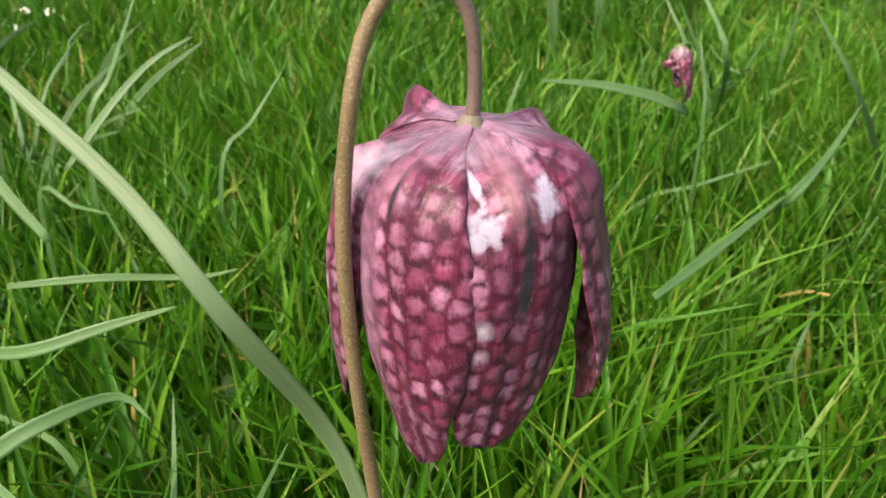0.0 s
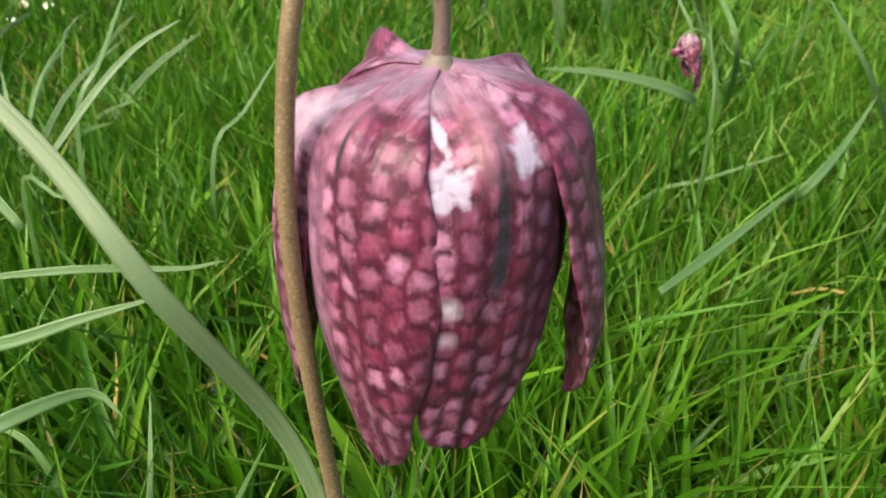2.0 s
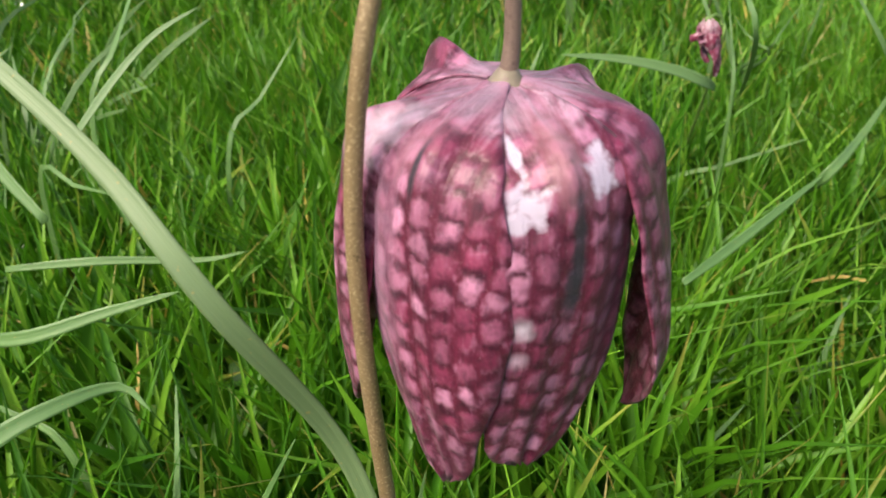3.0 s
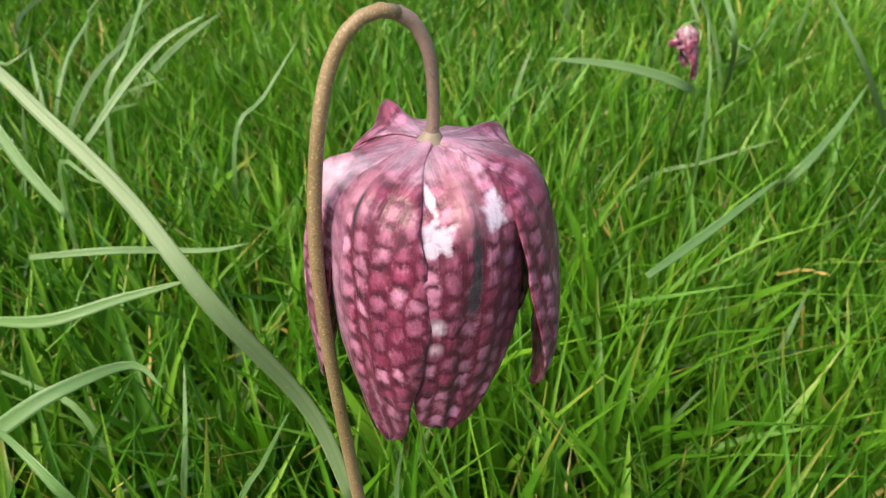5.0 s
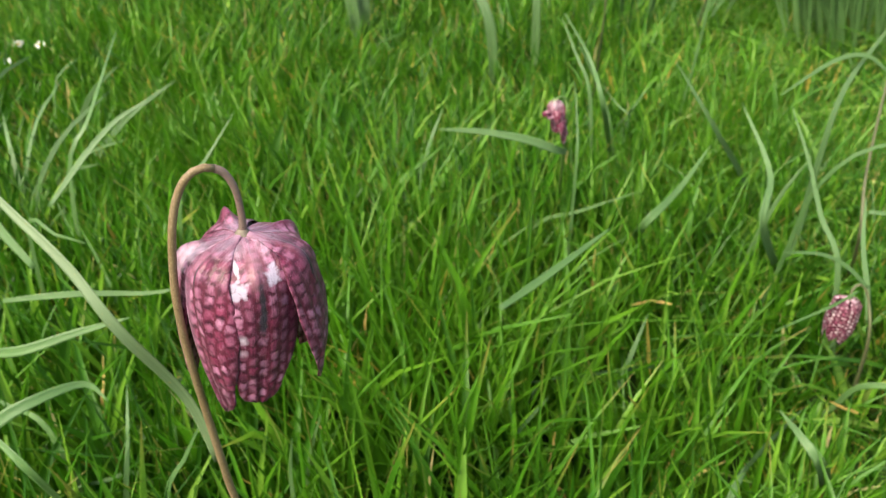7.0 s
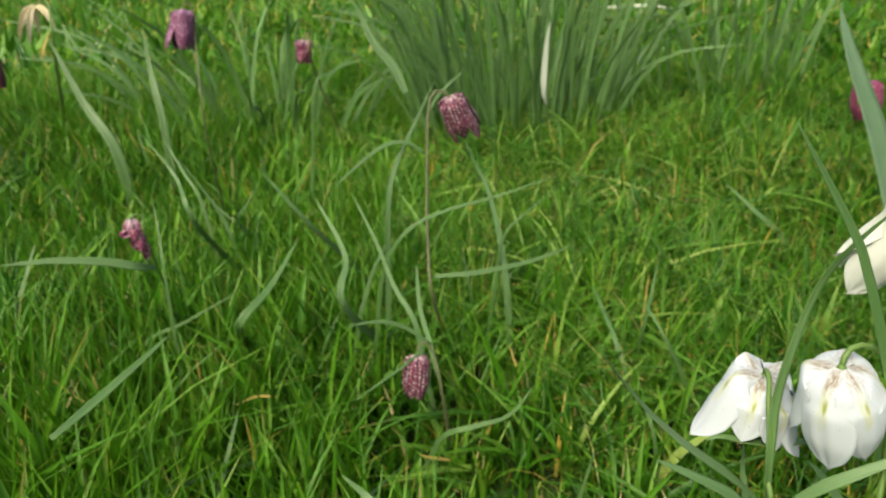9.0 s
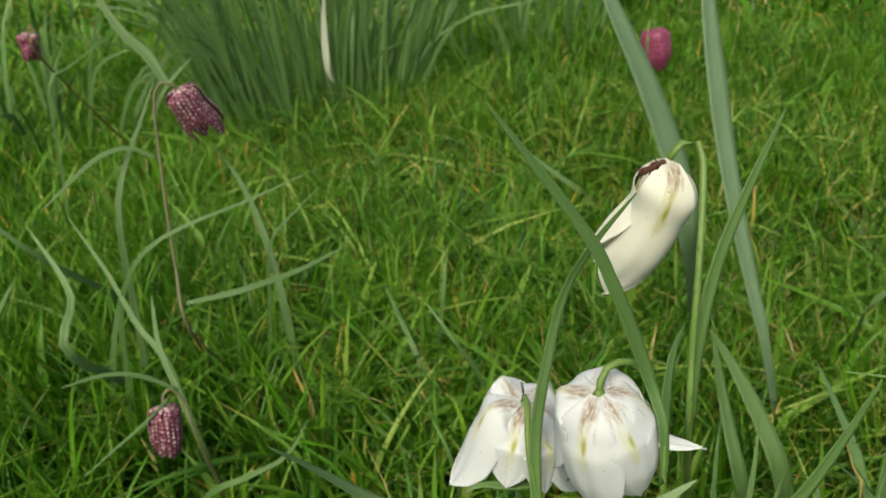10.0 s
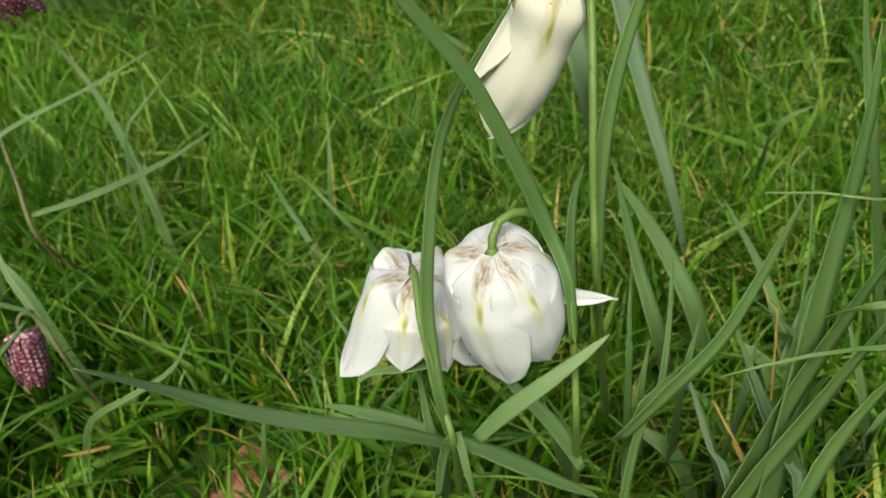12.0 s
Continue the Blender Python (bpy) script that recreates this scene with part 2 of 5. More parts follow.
LILAC = checkered("chequered_petal", (0.68, 0.31, 0.51), (0.275, 0.036, 0.102), (0.026, 0.004, 0.016), 2.9, (0.44, 0.27, 0.38), crisp=0.20, shoulder=11.0, tall=0.92, reach=0.475, between=(0.136, 0.010, 0.037),
                  # washes 3 to 5: lit lilac left flank; right petals' wine tone with painted shading
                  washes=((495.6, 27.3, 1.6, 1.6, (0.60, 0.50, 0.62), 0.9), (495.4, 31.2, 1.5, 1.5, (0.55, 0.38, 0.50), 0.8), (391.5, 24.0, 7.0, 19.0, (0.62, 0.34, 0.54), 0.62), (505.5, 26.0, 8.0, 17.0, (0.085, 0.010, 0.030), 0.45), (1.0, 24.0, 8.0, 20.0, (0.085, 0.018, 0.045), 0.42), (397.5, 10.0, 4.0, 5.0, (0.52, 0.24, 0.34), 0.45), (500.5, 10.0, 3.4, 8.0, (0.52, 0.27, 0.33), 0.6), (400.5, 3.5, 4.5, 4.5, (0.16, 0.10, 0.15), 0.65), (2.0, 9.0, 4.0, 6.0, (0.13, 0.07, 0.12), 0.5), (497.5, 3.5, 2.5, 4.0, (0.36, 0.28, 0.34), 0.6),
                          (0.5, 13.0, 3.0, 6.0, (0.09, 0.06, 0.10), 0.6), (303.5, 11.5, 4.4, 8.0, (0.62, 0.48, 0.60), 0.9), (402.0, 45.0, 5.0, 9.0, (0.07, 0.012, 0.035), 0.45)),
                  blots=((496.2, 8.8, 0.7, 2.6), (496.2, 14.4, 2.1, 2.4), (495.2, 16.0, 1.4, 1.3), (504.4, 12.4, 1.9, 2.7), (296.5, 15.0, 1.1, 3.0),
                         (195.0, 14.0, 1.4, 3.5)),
                  streaks=((399.2, 12.8, 0.8, 3.2), (501.0, 19.0, 0.9, 7.5), (500.6, 23.5, 1.2, 4.5), (300.0, 16.0, 0.5, 4.0), (0.0, 16.0, 0.5, 4.0)))
CHESS = checkered("small_chequered_petal", (0.97, 0.84, 0.88), (0.40, 0.09, 0.18), (0.060, 0.003, 0.018), 2.4, (0.62, 0.42, 0.50), crisp=0.55, shoulder=5.0, tall=1.0, reach=0.33, between=(0.10, 0.008, 0.03))
MAGENTA = checkered("rosy_petal", (0.52, 0.20, 0.34), (0.34, 0.06, 0.15), (0.15, 0.012, 0.05), 3.0, (0.38, 0.16, 0.24), crisp=0.2, shoulder=3.0)
DUSKY = checkered("dusky_petal", (0.16, 0.07, 0.09), (0.07, 0.022, 0.035), (0.03, 0.008, 0.014), 2.6, (0.10, 0.05, 0.06), crisp=0.2)
WITHERED = checkered("shrivelled_petal", (0.68, 0.48, 0.58), (0.34, 0.09, 0.19), (0.14, 0.010, 0.035), 3.0, (0.60, 0.46, 0.52), crisp=0.25, shoulder=10.0)
PLUM = checkered("plum_petal", (0.62, 0.40, 0.58), (0.30, 0.11, 0.24), (0.10, 0.022, 0.075), 2.6, (0.36, 0.19, 0.32), crisp=0.25)
WHITE = white_petal("white_petal")
NIBBLED = white_petal("nibbled_petal", specks_from=0.81)
CREAMY = white_petal("creamy_petal", (0.46, 0.44, 0.14), 0.7, (0.69, 0.71, 0.645))
GLAUCOUS = leaf_green("glaucous_leaf", (0.074, 0.158, 0.050), (0.140, 0.248, 0.092), 0.50)
OLIVE = leaf_green("olive_leaf", (0.100, 0.168, 0.068), (0.160, 0.236, 0.112), 0.50)
DAFFODIL = leaf_green("daffodil_leaf", (0.062, 0.150, 0.040), (0.145, 0.275, 0.088), 0.46)
PALE_STRAP = leaf_green("pale_strap_leaf", (0.090, 0.170, 0.088), (0.185, 0.290, 0.165), 0.38)
STRAP = leaf_green("strap_leaf", (0.068, 0.144, 0.043), (0.138, 0.242, 0.084), 0.40)
FRESH = leaf_green("fresh_leaf", (0.070, 0.160, 0.046), (0.138, 0.252, 0.085))
STRAW = leaf_green("straw_blade", (0.34, 0.24, 0.07), (0.55, 0.38, 0.10), 0.6)
BLEACHED = leaf_green("bleached_straw", (0.38, 0.42, 0.33), (0.54, 0.58, 0.47), 0.6, dry=(0.45, 0.44, 0.32))
BRONZE = stem_skin("bronze_stem", (0.146, 0.095, 0.045), (0.235, 0.163, 0.093), (0.44, 0.34, 0.21), 0.55, 3200.0)
MAUVE = stem_skin("mauve_stalk", (0.150, 0.098, 0.085), (0.22, 0.150, 0.130), (0.34, 0.25, 0.18), 0.3, 3600.0)
RECEPTACLE = stem_skin("receptacle", (0.17, 0.145, 0.10), (0.24, 0.19, 0.15), (0.18, 0.09, 0.11), 0.6)
PURPLE_STEM = stem_skin("purple_stem", (0.070, 0.084, 0.034), (0.115, 0.118, 0.056), (0.24, 0.18, 0.11), 0.4)
GREEN_STEM = stem_skin("green_stem", (0.070, 0.145, 0.028), (0.12, 0.205, 0.048), (0.24, 0.25, 0.10), 0.3)
SOIL = speckled("soil_and_moss", (0.010, 0.020, 0.004), (0.036, 0.075, 0.012), 60.0)
BROWN_SCRAP = speckled("brown_scrap", (0.022, 0.010, 0.007), (0.10, 0.045, 0.030), 900.0, 0.8, 0.0006)
FIRED_CLAY = speckled("fired_clay", (0.22, 0.095, 0.060), (0.46, 0.25, 0.18), 130.0, 0.9, 0.003)
GRASS = grass_green("lawn_blade", [(0.0, (0.014, 0.075, 0.005)), (0.35, (0.040, 0.175, 0.008)), (0.7, (0.092, 0.285, 0.013)), (1.0, (0.25, 0.47, 0.050))])
LONG_BLADE = grass_green("long_pale_blade", [(0.0, (0.034, 0.130, 0.008)), (0.35, (0.070, 0.205, 0.014)), (0.7, (0.140, 0.300, 0.034)), (0.88, (0.27, 0.43, 0.08)), (1.0, (0.44, 0.56, 0.15))])
DEAD = grass_green("dead_blade", [(0.0, (0.46, 0.34, 0.08)), (0.5, (0.68, 0.50, 0.09)), (1.0, (0.76, 0.64, 0.34))], patch=0.05)
BLOND = grass_green("blond_blade", [(0.0, (0.42, 0.36, 0.15)), (0.5, (0.62, 0.54, 0.26)), (1.0, (0.72, 0.68, 0.44))], patch=0.05)
CLOVER = leaf_green("broad_leaf", (0.06, 0.15, 0.03), (0.11, 0.22, 0.045))
RED = speckled("red_petal", (0.27, 0.018, 0.012), (0.40, 0.035, 0.02), 300.0, 0.45, 0.0002)
CREAM = speckled("cream_petal", (0.60, 0.48, 0.28), (0.78, 0.66, 0.46), 300.0, 0.5, 0.0002)
DAISY_WHITE = speckled("daisy_ray", (0.78, 0.78, 0.76), (0.86, 0.86, 0.84), 500.0, 0.5, 0.0001)
DAISY_YELLOW = speckled("daisy_disc", (0.55, 0.36, 0.03), (0.75, 0.52, 0.05), 900.0, 0.7, 0.0006)


# ---- shape helpers ----
def linked(name, verts, faces, material, parent=None, label="", uvs=None):
    me = bpy.data.meshes.new(name)
    me.from_pydata([tuple(v) for v in verts], [], faces)
    me.materials.append(material)
    me.polygons.foreach_set("use_smooth", [True] * len(me.polygons))
    if uvs is not None:
        layer = me.uv_layers.new(name="UVMap")
        idx = np.empty(len(me.loops), dtype=np.int32)
        me.loops.foreach_get("vertex_index", idx)
        layer.data.foreach_set("uv", np.asarray(uvs, dtype=np.float32)[idx].ravel())
    me.update()
    ob = new(name, me)
    if parent is not None:
        ob.parent = parent
    if label:
        ob["label"] = label
    return ob


def part(name, bm, material, parent, label=""):
    me = bpy.data.meshes.new(name)
    bm.to_mesh(me)
    bm.free()
    me.materials.append(material)
    me.polygons.foreach_set("use_smooth", [True] * len(me.polygons))
    ob = new(name, me)
    ob.parent = parent
    if label:
        ob["label"] = label
    return ob


def glide(points, n):
    """n + 1 points evenly along a smooth curve through the given ones."""
    p = np.array(points, float)
    p = np.vstack([2 * p[0] - p[1], p, 2 * p[-1] - p[-2]])
    out = []
    for i in range(1, len(p) - 2):
        for s in np.linspace(0, 1, 24, endpoint=False):
            a, b, c, d = p[i - 1], p[i], p[i + 1], p[i + 2]
            out.append(0.5 * (2 * b + (c - a) * s + (2 * a - 5 * b + 4 * c - d) * s * s + (3 * b - a - 3 * c + d) * s**3))
    out.append(p[-2])
    out = np.array(out)
    run = np.r_[0, np.cumsum(np.linalg.norm(np.diff(out, axis=0), axis=1))]
    at = np.linspace(0, run[-1], n + 1)
    return np.stack([np.interp(at, run, out[:, k]) for k in range(3)], 1), run[-1]


def unit(v):
    return v / np.maximum(np.linalg.norm(v, axis=-1, keepdims=True), 1e-9)


def tube(name, points, radii, material, parent, label="", sides=12, n=36):
    c, length = glide(points, n)
    r = np.interp(np.linspace(0, 1, n + 1), np.linspace(0, 1, len(radii)), radii)
    tan = unit(np.gradient(c, axis=0))
    side = unit(np.cross(tan, [0.31, -0.9, 0.2]))
    up = np.cross(tan, side)
    verts, faces, uvs = [], [], []
    for i in range(n + 1):
        for k in range(sides):
            a = 2 * math.pi * k / sides
            verts.append(c[i] + r[i] * (math.cos(a) * side[i] + math.sin(a) * up[i]))
            uvs.append((k * 1.0, i / n * length * 1000))
    for i in range(n):
        for k in range(sides):
            a, b = i * sides + k, i * sides + (k + 1) % sides
            faces.append((a, b, b + sides, a + sides))
    faces.append(tuple(range(sides))[::-1])
    faces.append(tuple(n * sides + k for k in range(sides)))
    return linked(name, verts, faces, material, parent, label, uvs)


def strap(name, points, width, material, parent=None, label="", face=(0, -1, 0.5), fold=0.25, n=22, taper=2.6, root=0.6, twist=0.0, thick=0.00035, blunt=0.75, swell=0.3):
    """A leaf along a curve: creased in the middle, tapered to its tip, with two skins and a rim."""
    c, length = glide(points, n)
    tan = unit(np.gradient(c, axis=0))
    side = unit(np.cross(tan, np.array(face, float)))
    nor = np.cross(side, tan)
    s = np.linspace(0, 1, n + 1)
    w = 0.5 * width * (root + (1 - root) * np.minimum(1, s / swell)) * np.maximum(1 - s**taper, 0) ** blunt + 0.00015
    verts, uvs, faces = [], [], []
    cols = (-1.0, -0.55, 0.0, 0.55, 1.0)
    for skin in (1, -1):
        for i in range(n + 1):
            a = twist * s[i]
            sd = math.cos(a) * side[i] + math.sin(a) * nor[i]
            nn = math.cos(a) * nor[i] - math.sin(a) * side[i]
            for q in cols:
                verts.append(c[i] + sd * w[i] * q + nn * (fold * w[i] * (abs(q) ** 1.3 - 0.4) + skin * 0.5 * thick * (1 - 0.6 * abs(q))))
                uvs.append((q * w[i] * 1000 + 50, s[i] * length * 1000))
    k = len(cols)
    m = (n + 1) * k
    for i in range(n):
        for j in range(k - 1):
            a = i * k + j
            faces.append((a, a + k, a + k + 1, a + 1))
            faces.append((m + a, m + a + 1, m + a + k + 1, m + a + k))
        for j in (0, k - 1):
            a = i * k + j
            q = (a, m + a, m + a + k, a + k)
            faces.append(q if j == 0 else q[::-1])
    faces.append((n * k, m + n * k, m + n * k + 1, n * k + 1))
    faces.append(tuple(j for j in range(k)) + tuple(m + j for j in reversed(range(k))))
    return linked(name, verts, faces, material, parent, label, uvs)


def rooted(points):
    """The leaf's points, with a foot in the ground before the first."""
    a, b = np.array(points[0], float), np.array(points[1], float)
    d = (a - b) * np.array([1, 1, 0])
    far = np.linalg.norm(d)
    d = d * min(1.0, 0.02 / far) if far > 0 else d
    return [tuple(a + d * 1.3 - np.array([0, 0, a[2] + 0.003])), tuple(a + d * 0.5 - np.array([0, 0, 0.45 * a[2]]))] + [tuple(p) for p in points]


def tepal(parent, head, material, index, azimuth, L, rs, hs, rm, rt, wmax, Rc, ridge=0.0012, out=0.0, flare=0.0, nu=12, nv=26, lean=0.0, wave=0.0003, label="", neck=0.0015, name="tepal", dome=0.0, twist=0.0, blunt=0.0, crest=0.0, slim=0.0, press=(0.0, 0.0), sink=0.0, bow=(0, 0, 0)):
    """One petal of a hanging bell: from the neck out over the shoulder and down to its tip."""
    prof = [(neck, 0, 0.0002), (0.45 * rs, 0, hs * 0.30), (0.82 * rs, 0, hs * 0.85 - 0.0004), (rs + 0.0012 + flare * 0.01 * L, 0, hs - 0.07 * L),
            (rm + flare * 0.16 * L, 0, -0.36 * L), (rm + flare * 0.45 * L, 0, -0.64 * L), (0.5 * (rm + rt) + flare * 0.74 * L, 0, -0.84 * L), (rt + flare * L, 0, -L)]
    arched = [(neck, 0, 0.0002), (0.34 * rs, 0, hs * 0.35 - 0.0009), (0.66 * rs, 0, hs * 0.8 - 0.0034), (0.93 * rs, 0, hs - 0.0085 - 0.02 * L)]
    prof = [tuple(a + (b - a) * dome for a, b in zip(p, q)) for p, q in zip(prof, arched)] + prof[4:]
    c, length = glide(prof, nv)
    tan = unit(np.gradient(c, axis=0))
    nor = unit(np.stack([-tan[:, 2], 0 * tan[:, 0], tan[:, 0]], 1))
    s = np.linspace(0, 1, nv + 1)
    w = wmax * np.interp(s, [0, 0.08, 0.2, 0.34, 0.55, 0.72, 0.85, 0.94, 0.98, 1], [0.14, 0.31, 0.69, 0.93, 1.0, (0.94 + 0.06 * blunt) * (1 - 0.5 * slim), (0.72 + 0.12 * blunt) * (1 - slim), (0.38 + 0.18 * blunt) * (1 - 0.5 * slim), 0.18 + 0.16 * blunt, 0.03 + 0.08 * blunt])
    hollow = np.interp(s, [0, 0.12, 0.24, 0.40], [0.15 + 0.3 * crest, 0.30 + 0.6 * crest, 0.48 + 0.5 * crest, 1.0])
    hug = np.interp(s, [0.03, 0.15, 0.30, 0.42], [0, 1, 1, 0])
    rng = random.Random(index * 7 + 3)
    ph = rng.random() * 6
    sh = rs * 0.95 / length
    verts, uvs, faces = [], [], []
    ca, sa = math.cos(azimuth), math.sin(azimuth)
    for skin in (1, -1):
        for i in range(nv + 1):
            for j in range(nu + 1):
                q = 2 * j / nu - 1
                th = min(abs(q) * w[i] / Rc, 1.45) * (1 if q >= 0 else -1)
                bump = ridge * math.exp(-((q / 0.22) ** 2)) * math.exp(-(((s[i] - sh) / 0.10) ** 2))
                groove = -0.0004 * math.exp(-((q / 0.12) ** 2)) * min(1, max(0, (s[i] - 0.35) * 5))
                ribs = 0.00016 * math.sin(11 * q + ph) * min(1, max(0, s[i] * 4 - 0.8))
                wv = wave * math.sin(9 * s[i] + 3 * q + ph) * (0.3 + q * q) + out + bump + groove + ribs - press[q > 0] * hug[i] * abs(q) ** 3
                lat, dep = Rc * math.sin(th), -Rc * (1 - math.cos(th)) * hollow[i]
                a = twist * min(1, max(0, s[i] - 0.5) / 0.35)
                lat, dep = lat * math.cos(a) - dep * math.sin(a), lat * math.sin(a) + dep * math.cos(a)
                p = c[i] + np.array([0, lat, 0]) + nor[i] * (dep + wv + skin * 0.00016)
                p[1] += lean * s[i] ** 2 * L
                p[2] -= sink
                verts.append(head @ Vector((p[0] * ca - p[1] * sa, p[0] * sa + p[1] * ca, p[2])) + Vector(bow) * (4 * s[i] * (1 - s[i])))
                uvs.append((q * w[i] * 1000 + 100 * index, s[i] * length * 1000))
    k, m = nu + 1, (nu + 1) * (nv + 1)
    for i in range(nv):
        for j in range(nu):
            a = i * k + j
            faces.append((a, a + k, a + k + 1, a + 1))
            faces.append((m + a, m + a + 1, m + a + k + 1, m + a + k))
        for j in (0, nu):
            a = i * k + j
            q = (a, m + a, m + a + k, a + k)
            faces.append(q if j == 0 else q[::-1])
    for j in range(nu):
        a = nv * k + j
        faces.append((a, m + a, m + a + 1, a + 1))
    return linked(name, verts, faces, material, parent, label, uvs)


def plant(name, base, label, category, group=""):
    ob = new(name)
    ob.empty_display_size = 0.01
    return tagged(ob, label, category, group)


def hung(neck, axis=(0, 0, -1), turn=0.0):
    """The pose of a flower head: its neck's place, the way that it hangs, its turn about that."""
    q = Vector((0, 0, 1)).rotation_difference(-Vector(axis))
    return Matrix.Translation(Vector(neck)) @ q.to_matrix().to_4x4() @ Matrix.Rotation(radians(turn), 4, "Z")


def bell(parent, head, material, spec, flares=(0, 0, 0, 0, 0, 0), leans=(0, 0, 0, 0, 0, 0), lengths=(1, 1, 1, 1, 1, 1), fine=False, widths=(1, 1, 1, 1, 1, 1), spreads=(1, 1, 1, 1, 1, 1), shifts=(0, 0, 0, 0, 0, 0), outs=None, drops=(0, 0, 0, 0, 0, 0), own=None):
    for k in range(6):
        a = radians(60 * k + shifts[k])
        kw = dict(spec)
        kw["L"] *= lengths[k]
        kw["wmax"] *= widths[k]
        kw["hs"] -= drops[k]
        for key in ("rs", "rm", "rt"):
            kw[key] *= spreads[k]
        kw.update((own or {}).get(k, {}))
        tepal(parent, head, material, k, a, out=outs[k] if outs else (0.0005 if k % 2 == 0 else -0.0004), flare=flares[k], lean=leans[k],
              nu=18 if fine else 12, nv=44 if fine else 24, **kw)


def collar(parent, head, material):
    """The small swelling where a stalk meets its petals."""
    return tube("receptacle", [tuple(head @ Vector((0, 0, z))) for z in (-0.0008, 0.0, 0.0006, 0.0013)], [0.0022, 0.0020, 0.0014, 0.0009], material, parent, n=8, sides=12)


# ---- ground ----
def ground_sheet():
    bm = bmesh.new()
    steps = [-150, -40, -12, -5, -2.5] + [round(-1.6 + 0.08 * i, 3) for i in range(61)] + [4, 6, 12, 40, 150]
    grid = [[bm.verts.new((x, y, 0.006 * noise.noise(Vector((x * 4, y * 4, 0))) - 0.004)) for x in steps] for y in steps]
    for i in range(len(steps) - 1):
        for j in range(len(steps) - 1):
            bm.faces.new((grid[i][j], grid[i][j + 1], grid[i + 1][j + 1], grid[i + 1][j]))
    me = bpy.data.meshes.new("ground")
    bm.to_mesh(me)
    bm.free()
    me.materials.append(SOIL)
    return tagged(new("ground", me), "dark mossy soil of a lawn, under long grass", "ground", "", "structure")


ground_sheet()


# ---- lawn ----
CLEARINGS = ((0.168, 0.154, 0.11, 0.82), (0.312, 0.145, 0.040, 0.45), (0.262, 0.205, 0.045, 0.6), (0.30, 0.155, 0.03, 0.7), (0.26, 0.14, 0.05, 0.8), (0.36, 0.03, 0.05, 0.7), (0.097, 0.30, 0.05, 0.75))


